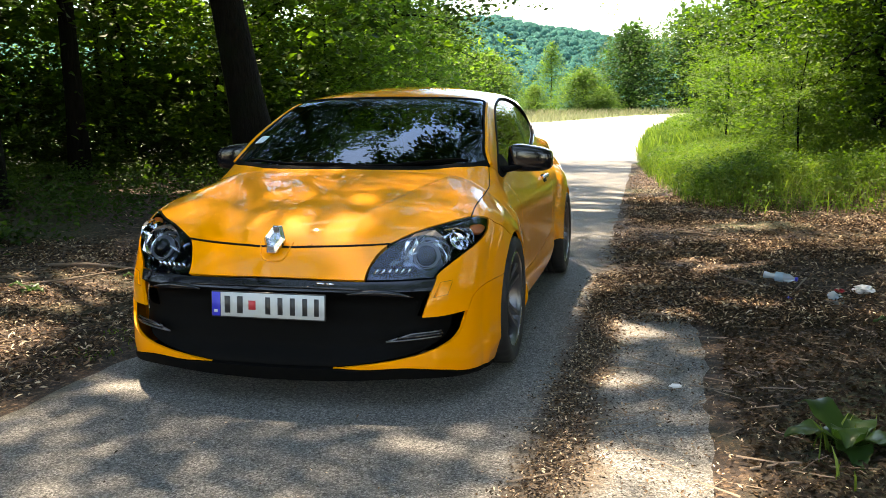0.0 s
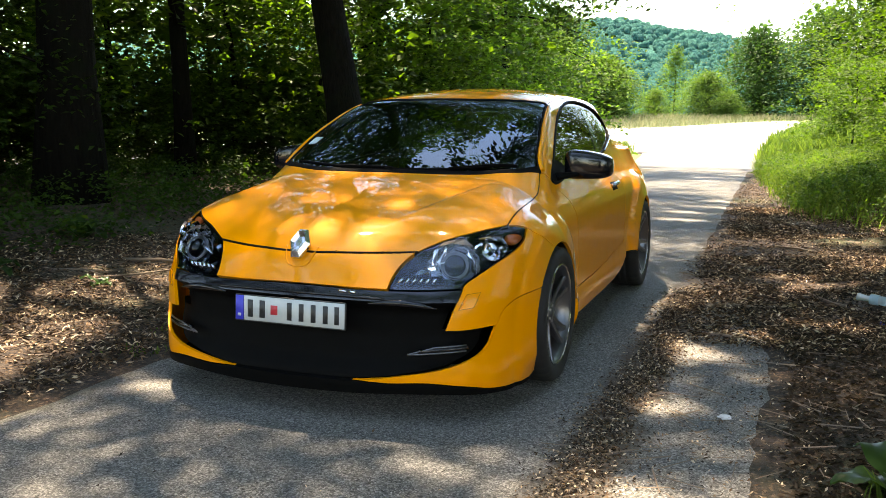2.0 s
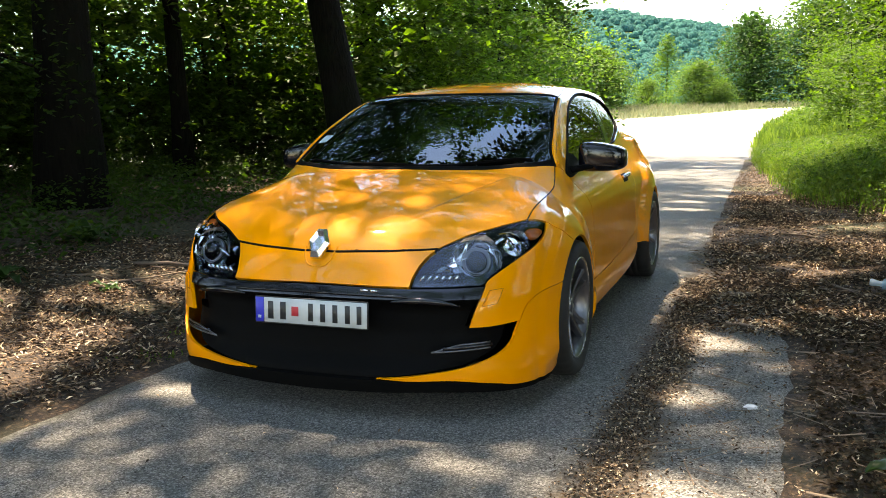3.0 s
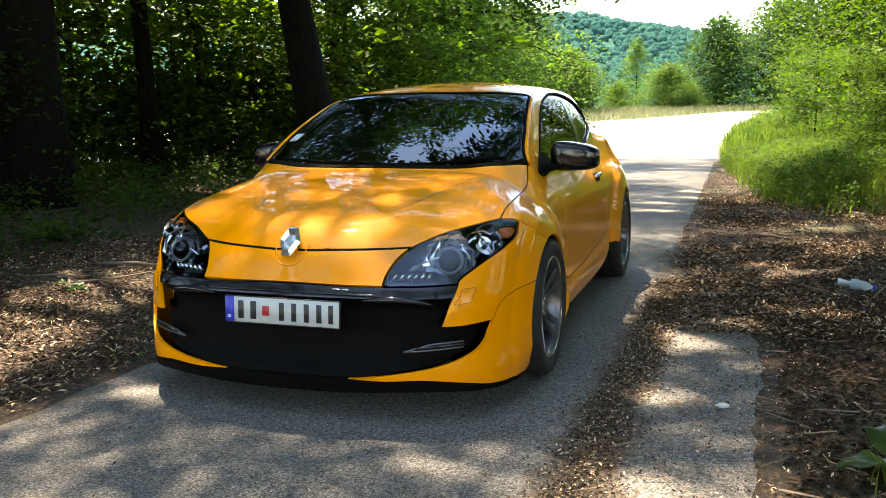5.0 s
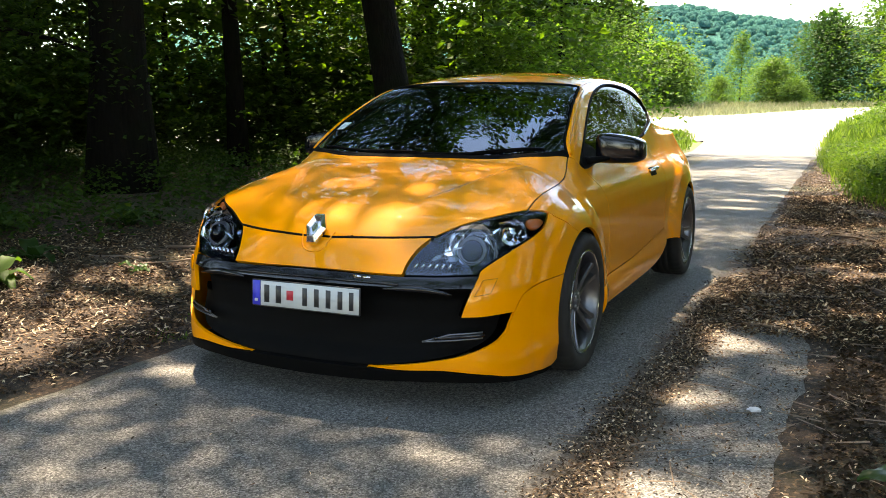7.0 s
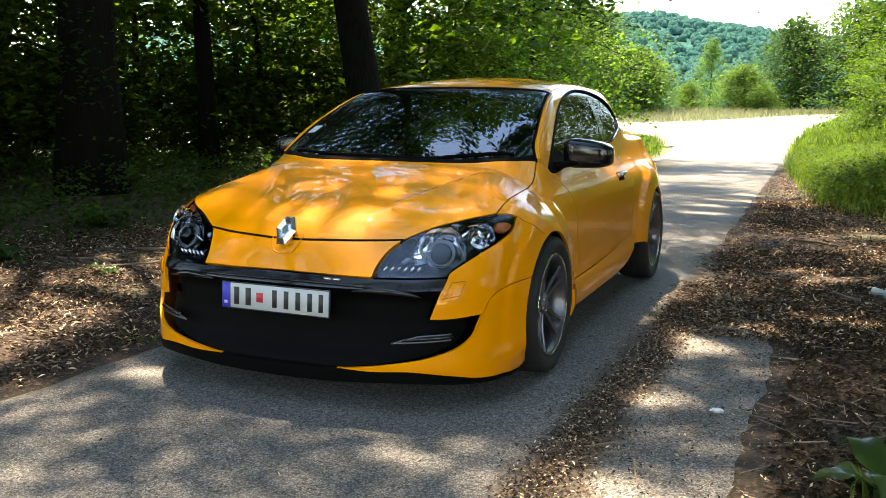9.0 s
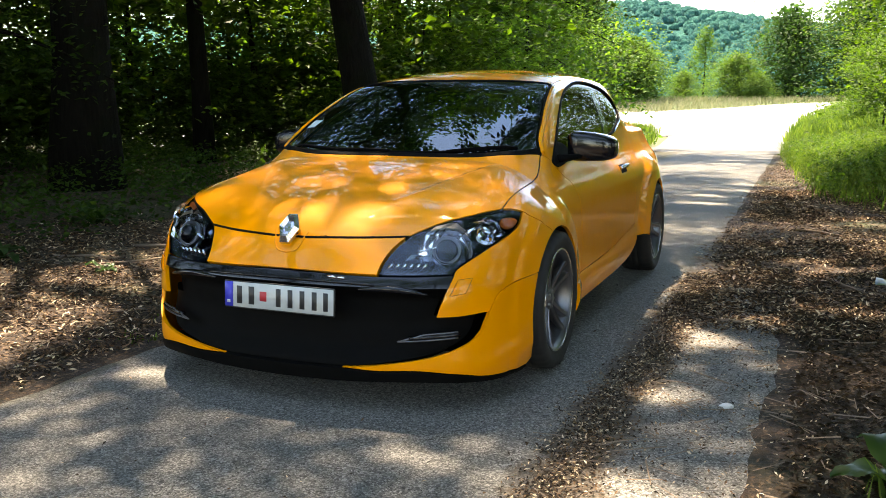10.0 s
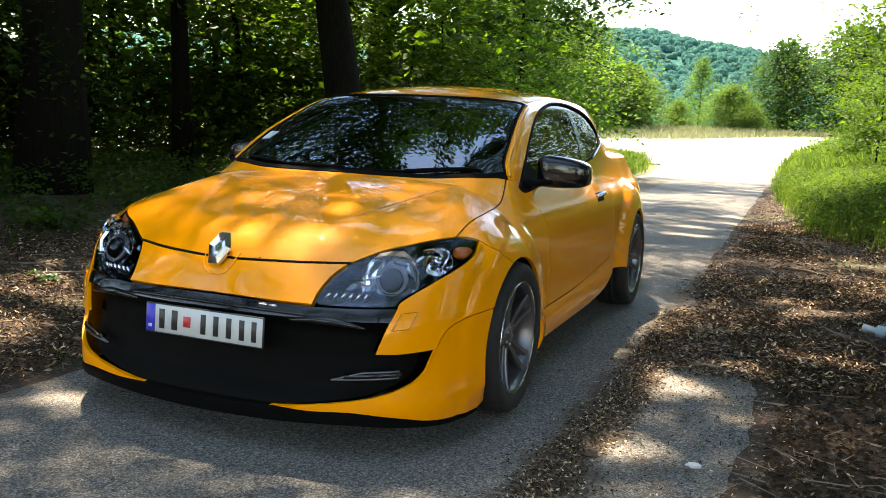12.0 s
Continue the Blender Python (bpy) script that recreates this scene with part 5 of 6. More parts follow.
def bough_tree(name, label, seed, height, girth, reach, low, boughs, pads, count, leaf, mat, category, group, point=0.5, thick=0.38, stand=None, heart=1500):
    """A tree or bush of tiers: sagging boughs all round the stem, each carrying flat pads of leaves."""
    rng = np.random.default_rng(seed)
    tree = thing(name, label, category, group)
    stem = [(0.05 * math.sin(4 * k + seed), 0.05 * math.cos(3 * k + seed), k * height * 0.88 - 0.25 * (k == 0)) for k in np.linspace(0, 1, 8)]
    part("trunk", sweep(stem, [girth * (1.3 if i == 0 else 1.0 - 0.12 * i) + 0.01 for i in range(8)], 10), BARK, tree)
    u = (np.arange(boughs) + rng.uniform(0, 1, boughs)) / boughs
    z0 = low + (height * 0.98 - low) * u
    turn = np.arange(boughs) * 2.39996 + rng.normal(0, 0.35, boughs)
    v = np.clip((u - 0.35) / 0.65, 0, 1)
    far_out = reach * np.clip((0.72 + 0.28 * np.minimum(u / 0.35, 1)) * (1 - v * v) ** point, 0.12, None) * rng.uniform(0.48, 1.22, boughs)
    rise_by = 0.10 + 0.45 * u

    def along(i, t):
        r = far_out[i] * t
        return np.stack((r * np.cos(turn[i]), r * np.sin(turn[i]), z0[i] + far_out[i] * (rise_by[i] * t - 0.42 * t * t)), -1)

    for i in range(0, boughs, 3):
        line = along(np.full(5, i), np.linspace(0, 0.95, 5))
        r0 = girth * 0.30 * (1 - 0.6 * u[i]) + 0.006
        part("limb", sweep(line, [r0, r0 * 0.8, r0 * 0.6, r0 * 0.4, r0 * 0.2], 5), BARK, tree)
    i = np.repeat(np.arange(boughs), pads)
    t = rng.uniform(0.10, 1.0, len(i)) ** 0.62
    centre = along(i, t)
    side = np.stack((-np.sin(turn[i]), np.cos(turn[i]), np.zeros(len(i))), 1)
    centre = centre + side * (rng.normal(0, 0.17, len(i)) * far_out[i])[:, None]
    centre[:, 2] += rng.normal(0, 0.05, len(i))
    wide = (0.10 + 0.115 * reach) * rng.uniform(0.6, 1.35, len(i))
    k = np.repeat(np.arange(len(i)), count)
    o = np.clip(rng.normal(0, 1, (len(k), 3)), -1.9, 1.9) * np.array((1, 1, thick)) * wide[k][:, None]
    o[:, 2] -= 0.30 * (o[:, 0] ** 2 + o[:, 1] ** 2) / wide[k] + 0.10 * (o[:, 0] * np.cos(turn[i][k]) + o[:, 1] * np.sin(turn[i][k]))
    leaves = centre[k] + o
    leaves = leaves[leaves[:, 2] > 0.03]
    if stand:
        leaves = leaves[~canopy_gap(leaves + np.array((*stand, 0)))]
    part("crown", leaf_sheet("crown", leaves, leaf, rng, mat, 0.42, 0.58), mat, tree)
    if not heart:
        return tree
    i = rng.integers(0, boughs, heart)
    t = rng.uniform(0.0, 0.6, heart)
    core = along(i, t) + rng.normal(0, 0.10, (heart, 3)) * reach
    part("inner_leaves", leaf_sheet("inner_leaves", core[core[:, 2] > 0.1], leaf * 2.2, rng, mat, 0.1, 0.75), mat, tree)
    return tree


def ground_at(x, y):
    return float(land(x, y))


def plant(tree, spots):
    """Sets the first tree at the first spot and copies at the others: x, y, turn, scale."""
    for i, (x, y, turn, size) in enumerate(spots):
        m = pose(x, y, ground_at(x, y) - 0.05 * size, 0, 0, turn)
        ob = tree if i == 0 else copy_thing(tree, m)
        ob.matrix_basis = m @ Matrix.Scale(size, 4)


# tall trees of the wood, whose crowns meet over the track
tall = make_tree("tree", "tall dark broadleaf tree at the edge of the track", 3, 11.0, 0.27, [(0, 0, 8.2, 4.2, 4.2, 3.0), (1.5, 0.5, 6.0, 3.4, 3.4, 1.6), (-1.5, -1, 5.2, 3.0, 3.0, 1.4)], 350, 30, 0.140, 0.34, SHADED_LEAF, (-0.02, 0.01), bunch=5, group="trees of the wood")
# Copies behind and right of the view are added to block sky light.
plant(tall, [(-9.5, 1.0, 20, 1.1), (-7.0, -4.5, 60, 1.0), (9.4, -6.0, 310, 1.0), (7.6, -1.6, 15, 1.0), (-13.0, 3.0, 95, 1.1), (-14.5, 9.5, 75, 1.1), (7.6, 7.4, 70, 0.95), (8.4, 12.4, 130, 1.0), (6.6, 2.6, 210, 0.95), (-9.5, -6.5, 230, 1.0), (-4.6, -8.2, 40, 1.05), (5.2, -8.6, 160, 1.05), (0.7, -12.4, 280, 1.1)])
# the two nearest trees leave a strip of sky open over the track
beside = make_tree("tree", "tall dark tree with a leaning trunk behind the car", 4, 11.0, 0.27, [(-0.8, 0, 8.2, 4.2, 4.2, 3.0), (1.0, 0.8, 5.6, 3.0, 3.0, 1.3), (-1.5, -1, 5.2, 3.0, 3.0, 1.4), (1.5, 1.3, 2.75, 0.9, 0.8, 0.5), (2.8, 0.2, 2.65, 0.8, 0.8, 0.30)], 760, 70, 0.092, 0.34, SHADED_LEAF, (-0.20, 0.01), bow=1.0, bunch=5, stand=(-3.7, 7.4), group="trees of the wood")
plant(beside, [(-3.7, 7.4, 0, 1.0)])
shading = make_tree("tree", "thick dark tree at the edge of the wood", 6, 12.0, 0.33, [(0.8, 0, 8.8, 4.8, 4.6, 3.0), (1.5, -0.6, 6.4, 4.2, 3.6, 1.6), (-1.0, 1, 5.4, 3.4, 3.2, 1.4), (3.3, -2.4, 7.5, 2.4, 2.0, 1.2), (0.2, -1.2, 3.4, 2.2, 1.7, 0.5), (-2.6, -1.6, 3.1, 2.6, 1.8, 0.55), (-0.8, 1.6, 3.9, 2.6, 1.8, 0.6), (2.1, -3.1, 7.6, 2.4, 1.7, 0.9)], 1150, 70, 0.092, 0.34, SHADED_LEAF, (0.0, 0.0), bunch=5, stand=(-5.7, 3.9), group="trees of the wood")
plant(shading, [(-5.7, 3.9, 0, 1.0)])
# Out of view; boughs are added to block sun beside the car.
over = make_tree("tree", "tall tree with an unseen crown added to shade the track", 12, 11.5, 0.28, [(0.8, 0.6, 8.4, 3.4, 3.4, 2.6), (-3.6, 1.0, 7.6, 2.4, 2.4, 1.1), (-1.6, -0.8, 7.0, 2.0, 1.6, 1.1), (-4.5, -1.0, 7.4, 1.8, 1.1, 0.7), (-4.9, 3.3, 7.8, 1.3, 1.6, 0.7), (-6.9, 0.5, 8.2, 2.2, 1.5, 0.9), (-4.0, 1.9, 4.6, 1.6, 1.4, 0.7), (-3.4, 3.5, 5.4, 1.7, 1.5, 0.7)], 1180, 62, 0.092, 0.34, SHADED_LEAF, (-0.05, 0.02), bunch=5, stand=(4.2, 1.6), group="trees of the wood")
plant(over, [(4.2, 1.6, 0, 1.0)])
# Stands out of view, added to keep sky light off the leaf bank.
bankside = make_tree("tree", "tall dark tree out of view, added to shade the leaf bank", 51, 11.5, 0.30, [(0, 0, 8.4, 4.4, 4.2, 2.6), (1.2, 1.6, 6.2, 3.6, 3.4, 1.4), (-0.6, 3.0, 5.0, 3.4, 2.6, 1.0)], 520, 46, 0.125, 0.36, SHADED_LEAF, (0.0, 0.01), bunch=4, stand=(-6.4, -1.2), group="trees of the wood")
plant(bankside, [(-6.4, -1.2, 0, 1.0)])
hanging = make_tree("tree", "tree whose branches hang over the verge", 9, 8.0, 0.13, [(0, 0, 6.0, 2.4, 2.4, 2.0), (-3.9, 0.6, 2.62, 1.3, 1.0, 0.40), (-2.0, 0.2, 3.3, 1.6, 1.2, 0.6)], 230, 70, 0.10, 0.34, LEAF, (-0.03, 0.0), limbs=10, stand=(5.6, 13.8), group="trees of the wood")
plant(hanging, [(5.6, 13.8, 0, 1.0)])
# Low boughs at z 4 to 5 are added out of view to dapple the litter.
arching = make_tree("tree", "tall tree with low branches arching towards the track", 14, 10.5, 0.24, [(0, 0, 7.8, 3.6, 3.6, 2.6), (-5.6, 0.1, 4.3, 1.8, 1.3, 0.4), (-4.5, 2.6, 4.7, 2.2, 1.3, 0.45), (-2.8, 0.6, 5.0, 1.8, 1.6, 0.6), (-3.9, 5.6, 3.5, 1.2, 0.8, 0.35)], 400, 78, 0.092, 0.30, SHADED_LEAF, (-0.05, 0.02), limbs=14, bunch=5, stand=(7.4, 5.4), group="trees of the wood")
plant(arching, [(7.4, 5.4, 0, 1.0)])
spanning = make_tree("tree", "tall tree whose crown spans the track behind the car", 19, 11.5, 0.26, [(1.8, 0, 8.6, 2.8, 3.0, 2.0), (4.4, 0.4, 8.4, 3.6, 2.8, 1.0), (6.6, -0.6, 7.6, 1.8, 2.2, 0.6), (5.8, -3.0, 7.8, 2.0, 1.8, 0.7)], 600, 78, 0.092, 0.34, SHADED_LEAF, (0.05, 0.0), limbs=14, bunch=5, stand=(-6.2, 12.6), group="trees of the wood")
plant(spanning, [(-6.2, 12.6, 0, 1.0)])
reaching = make_tree("tree", "tall roadside tree whose crown reaches over the road", 61, 11.0, 0.24, [(1.2, 0, 8.4, 2.8, 3.0, 2.0), (4.6, 0.2, 8.2, 3.4, 2.6, 1.0), (6.4, 0.6, 7.8, 2.0, 2.4, 0.7)], 420, 62, 0.105, 0.34, SHADED_LEAF, (0.04, 0.0), limbs=12, bunch=4, stand=(-6.6, 18.6), group="trees of the wood")
plant(reaching, [(-6.6, 18.6, 0, 1.0)])
slender = make_tree("tree", "slender shaded tree in the wood", 8, 9.0, 0.14, [(0, 0, 6.6, 2.6, 2.6, 2.6), (0.6, -0.4, 4.2, 2.2, 2.2, 1.2)], 240, 48, 0.11, 0.40, LEAF, (0.02, -0.02), limbs=7, group="trees of the wood")
plant(slender, [(-8.6, 4.4, 170, 1.0), (-12.0, 8.0, 30, 1.0), (-6.9, 7.6, 0, 1.0)])
# trees with tiers of boughs down to the verge
tiered = bough_tree("tree", "broad green tree with tiers of sagging boughs", 41, 8.4, 0.16, 3.0, 0.7, 100, 8, 36, 0.098, LEAF, "tree", "trees along the road", heart=2600)
# The last two are added out of view to darken the car's side.
plant(tiered, [(5.3, 12.6, 0, 1.0), (5.5, 17.2, 110, 1.05), (7.0, 9.6, 220, 0.95), (4.4, 27.5, 60, 1.0), (-5.5, 17.4, 30, 0.95), (-7.0, 23.0, 140, 1.0), (-9.2, 30.0, 250, 1.05), (6.6, 3.9, 80, 1.05), (6.2, -0.9, 170, 1.0)])
dusky = bough_tree("tree", "dark young tree with drooping boughs in the shade", 43, 6.8, 0.11, 2.4, 1.5, 70, 8, 44, 0.085, SHADED_LEAF, "tree", "trees of the wood", stand=(-6.5, 2.4), heart=0)
plant(dusky, [(-6.5, 2.4, 0, 1.0), (-8.4, 0.4, 130, 1.1)])
# undergrowth
shrub = make_tree("shrub", "dense green shrub under the trees", 15, 2.4, 0.022, [(0, 0, 1.5, 1.5, 1.5, 1.2), (0.5, -0.3, 0.7, 1.2, 1.2, 0.6)], 120, 40, 0.095, 0.22, LEAF, (0.05, 0.02), "shrub", 6, "undergrowth of the wood", bunch=3, heart=60)
plant(shrub, [(-5.6, 9.6, 0, 1.1), (8.0, 14.2, 100, 1.6), (-8.8, 3.6, 280, 1.1), (-7.6, 1.2, 20, 0.9), (-4.6, 10.8, 70, 1.0), (-9.0, -2.5, 110, 1.3), (-5.9, 10.6, 40, 1.8), (-7.6, 9.9, 160, 2.0), (-9.2, 8.6, 230, 2.1), (-10.6, 7.2, 300, 2.1), (-11.8, 5.6, 10, 2.2), (-12.6, 3.8, 120, 2.2), (-13.2, 1.5, 200, 2.2)])
thicket = make_tree("thicket", "dense thicket of small-leaved shrubs in the wood", 17, 4.6, 0.05, [(0, 0, 2.9, 2.6, 2.4, 2.0), (0.6, -0.4, 1.2, 2.3, 2.2, 0.9)], 240, 29, 0.110, 0.28, LEAF_SUNLIT, (0.03, 0.02), "shrub", 8, "undergrowth of the wood", bunch=3, heart=110)
plant(thicket, [(-6.2, 11.2, 15, 1.0), (-7.9, 9.9, 130, 1.0), (-9.4, 8.4, 75, 1.05), (-10.6, 6.6, 210, 1.05), (-11.6, 4.6, 260, 1.1), (-12.2, 2.2, 310, 1.1), (-5.4, 13.6, 20, 1.05), (-8.9, 11.8, 95, 1.2), (-10.9, 9.6, 185, 1.2), (-12.8, 7.0, 275, 1.2), (-4.9, 17.4, 300, 1.1), (-8.4, -2.2, 20, 1.0), (-14.4, 7.2, 20, 1.2), (-15.2, 2.4, 140, 1.2), (-12.6, 10.8, 260, 1.15), (-4.7, 12.6, 200, 0.75), (-11.5, 13.2, 50, 1.3)])
# Added out of view to block low sky light from behind and the right.
copse = make_tree("thicket", "thicket out of view, added to block low sky light", 27, 4.6, 0.05, [(0, 0, 2.7, 2.8, 2.4, 2.2), (0.6, -0.4, 1.0, 2.6, 2.2, 0.9)], 90, 40, 0.19, 0.5, LEAF, (0.03, 0.02), "shrub", 4, "undergrowth of the wood")
plant(copse, [(-1.2, -13.0, 0, 1.0), (1.8, -14.0, 100, 1.1), (4.6, -12.6, 200, 1.0), (-4.8, -11.6, 310, 1.0), (7.4, -8.8, 50, 1.0), (-7.6, -8.2, 150, 1.0), (9.0, -4.0, 250, 1.0), (8.8, 1.8, 10, 1.0)])
hedge = make_tree("low_shrub", "low dense shrub at the back of the wood", 23, 1.6, 0.02, [(0, 0, 0.95, 1.5, 1.1, 0.8), (0.3, -0.2, 0.45, 1.6, 1.2, 0.45)], 150, 44, 0.095, 0.20, LEAF, (0.03, 0.02), "shrub", 4, "undergrowth of the wood", bunch=1)
plant(hedge, [(-5.6, 10.9, 30, 1.0), (-7.3, 9.9, 60, 1.0), (-8.9, 8.8, 45, 1.05), (-10.2, 7.3, 70, 1.05), (-11.2, 5.5, 80, 1.1), (-11.8, 3.6, 95, 1.1), (-12.0, 1.6, 100, 1.1), (-11.6, -0.4, 120, 1.1)])
fresh = make_tree("shrub", "bright green bush in the sun beside the track", 21, 3.6, 0.022, [(0, 0, 2.4, 1.8, 1.8, 1.6), (0.3, 0.2, 1.0, 1.8, 1.8, 0.8)], 140, 100, 0.072, 0.24, LEAF_FRESH, (0.04, 0.0), "bush", 7, "bushes along the road", bunch=5, heart=200)
plant(fresh, [(-8.6, 11.9, 20, 1.2), (-7.2, 12.7, 120, 1.05), (3.9, 14.6, 60, 0.62), (3.7, 10.9, 0, 0.5), (3.2, 19.4, 210, 0.7)])
# bushes and trees beyond the bend of the road
light_bush = bough_tree("bush", "rounded light green bush beyond the bend", 30, 4.0, 0.07, 3.2, 0.15, 76, 7, 24, 0.15, LEAF_FAR, "bush", "bushes beyond the bend", 0.5, 0.6)
plant(light_bush, [(-2.9, 49.5, 0, 0.62), (-5.8, 49.8, 80, 0.40), (-7.9, 46.5, 200, 0.80), (-10.8, 43.5, 300, 1.2), (-1.7, 48.6, 130, 0.36)])
dark_bush = bough_tree("tree", "dark green bushy tree beyond the bend", 33, 5.8, 0.12, 3.9, 0.2, 90, 7, 26, 0.16, LEAF_DUSK, "tree", "bushes beyond the bend", 0.5, 0.6)
plant(dark_bush, [(-0.2, 52.5, 0, 0.88), (3.4, 50.5, 90, 1.0), (6.4, 52.0, 170, 1.15), (10.0, 51.5, 260, 1.2), (14.5, 50.5, 30, 1.2), (-12.4, 39.5, 140, 1.1), (-11.2, 47.5, 210, 1.0)])
pointed = bough_tree("tree", "slim pale green tree in the valley", 36, 8.2, 0.09, 2.4, 0.2, 64, 6, 20, 0.15, LEAF_FAR, "tree", "bushes beyond the bend", 1.1, 0.6, heart=260)
plant(pointed, [(-7.9, 76.0, 0, 1.0), (-13.5, 82.0, 120, 0.9)])

# ---- the wooded hill across the valley ----
def ridge_line(x):
    """The hill's skyline: level far off to one side, falling steadily to the other."""
    fall = 35.5 - 0.165 * x
    return -np.logaddexp(-fall / 4.0, -55.0 / 4.0) * 4.0 + 1.2 * np.sin(x / 19.0) + 0.8 * np.sin(x / 7.3 + 1)


def hill_height(x, y):
    up = ease(y, 200, 520)
    return -16 + up * (ridge_line(x) + 16) + 2.2 * np.sin(x / 23.0 + y / 31.0) * up * (1 - up) * 4 - 20 * ease(y, 540, 800)


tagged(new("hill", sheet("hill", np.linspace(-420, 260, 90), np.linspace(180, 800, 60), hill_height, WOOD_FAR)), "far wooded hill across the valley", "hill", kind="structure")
def domes(name, at, size, rng, mat, rows=4, around=6):
    """Lumpy round crowns, one at each place."""
    n = len(at)
    up, turn = np.meshgrid(np.linspace(-0.25, math.pi / 2, rows), np.linspace(0, 2 * math.pi, around, endpoint=False), indexing="ij")
    unit = np.stack((np.cos(up) * np.cos(turn), np.cos(up) * np.sin(turn), np.sin(up) * 1.15), -1).reshape(-1, 3)
    lump = rng.uniform(0.72, 1.18, (n, rows * around, 1))
    lump[:, -around:] = lump[:, -around:-around + 1]
    co = at[:, None] + unit[None] * lump * size[:, None, None]
    i, j = np.meshgrid(np.arange(rows - 1), np.arange(around), indexing="ij")
    i, j = i.ravel(), j.ravel()
    f = np.stack((i * around + j, i * around + (j + 1) % around, (i + 1) * around + (j + 1) % around, (i + 1) * around + j), 1)
    return quads(name, co.reshape(-1, 3), (f[None] + (np.arange(n) * rows * around)[:, None, None]).reshape(-1, 4), mat)


rng = np.random.default_rng(5)
n_crowns = 5000
hy = rng.uniform(215, 530, n_crowns)
hx = hy * rng.uniform(-0.36, 0.10, n_crowns)
size = rng.uniform(1.3, 2.7, n_crowns)
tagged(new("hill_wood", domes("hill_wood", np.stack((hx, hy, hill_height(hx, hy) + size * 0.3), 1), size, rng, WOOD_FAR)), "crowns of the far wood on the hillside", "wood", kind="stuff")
k = np.repeat(np.arange(n_crowns), 11)
out = rng.normal(0, 1, (len(k), 3))
out = out / np.linalg.norm(out, axis=1, keepdims=True)
out[:, 2] = np.abs(out[:, 2]) * 1.15
at = np.stack((hx, hy, hill_height(hx, hy) + size * 0.3), 1)[k] + out * size[k][:, None] * 1.02
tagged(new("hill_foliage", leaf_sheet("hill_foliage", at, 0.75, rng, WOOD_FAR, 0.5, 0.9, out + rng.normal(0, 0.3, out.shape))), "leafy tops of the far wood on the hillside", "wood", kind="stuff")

# ---- grass, dead leaves, twigs ----
def blades(name, at, tall, rng, mat, label, wide=0.010, bend=0.35):
    """Grass blades, each bent once."""
    n = len(at)
    a = rng.uniform(0, 2 * np.pi, n)
    w = np.stack((np.cos(a), np.sin(a), np.zeros(n)), 1) * wide * rng.uniform(0.6, 1.4, n)[:, None]
    b = rng.uniform(0, 2 * np.pi, n)
    h = (tall * rng.uniform(0.5, 1.25, n))[:, None]
    lean = np.stack((np.cos(b), np.sin(b), np.zeros(n)), 1) * h * bend * rng.uniform(0.2, 1.3, n)[:, None]
    zed = np.array((0, 0, 1.0))
    mid = at + lean * 0.35 + zed * h * 0.6
    tip = at + lean + zed * h
    co = np.stack((at - w, at + w, mid + w * 0.8, mid - w * 0.8, tip + w * 0.12, tip - w * 0.12), 1).reshape(-1, 3)
    k = np.arange(n)[:, None] * 6
    f = np.vstack((k + np.array((0, 1, 2, 3)), k + np.array((3, 2, 4, 5))))
    return tagged(new(name, quads(name, co, f, mat)), label, "grass", kind="stuff")


def scatter(rng, n, x0, x1, y0, y1, keep):
    x, y = rng.uniform(x0, x1, n), rng.uniform(y0, y1, n)
    ok = rng.uniform(0, 1, n) < keep(x, y)
    x, y = x[ok], y[ok]
    return np.stack((x, y, land(x, y)), 1)


rng = np.random.default_rng(11)
verge = lambda x, y: ease(x, 0.98 + 0.09 * np.clip(17 - y, 0, 12), 1.45 + 0.09 * np.clip(17 - y, 0, 12)) * ease(y, 7.2 + 0.5 * bumps(x, y), 9.0)
blades("grass", scatter(rng, 90000, 0.95, 7.5, 7.0, 20, lambda x, y: verge(x, y) * (0.6 + 0.4 * ease(bumps(2 * x, 2 * y), -0.2, 0.3))), 0.30, rng, GRASS, "tall bright green grass on the verge", 0.0045, 0.75)
blades("grass_far", scatter(rng, 26000, 0.9, 9.0, 19.5, 42, lambda x, y: ease(x, 0.92 + 0.8 * ease(y, 30, 38) + 5 * ease(y, 38, 42), 1.3 + 0.8 * ease(y, 30, 38) + 5 * ease(y, 38, 42))), 0.38, rng, GRASS, "green grass along the far verge", 0.022)
blades("verge_grass", scatter(rng, 26000, -14, 16, 37, 53, lambda x, y: ease(y - np.interp(x, [-14, -9, -4, 0, 4, 12, 16], [27, 34, 39.2, 44.2, 46.2, 47.2, 47]), 0.0, 1.0)), 0.30, rng, STRAW, "pale dry grass along the far edge of the road", 0.012, 0.9)
blades("grass_tongue", scatter(rng, 15000, -6.0, -1.4, 14, 27.5, lambda x, y: ease(np.interp(y, [14, 20, 25.5, 28.8], [-1.75, -2.05, -2.75, -4.6]) - x, 0.05, 0.5)), 0.30, rng, GRASS, "green grass where the track meets the road", 0.012)
blades("sparse_grass", scatter(rng, 22000, 2.0, 4.6, -2.4, 3.4, lambda x, y: 0.7 * ease(bumps(x * 0.9 + 1, y * 0.9), 0.1, 0.4) * ease(x, 2.1, 2.6) * (1 - ease(y, 0.9, 1.4))), 0.095, rng, GRASS, "thin short grass between dead leaves", 0.006, 0.7)
blades("edge_moss", scatter(rng, 7000, -1.9, -1.15, -3.0, 2.0, lambda x, y: 0.8 * ease(bumps(x * 2, y * 2), -0.1, 0.4) * (1 - ease(-x, 1.3, 1.55))), 0.022, rng, GRASS, "low moss and grass at the track's edge", 0.005, 0.9)
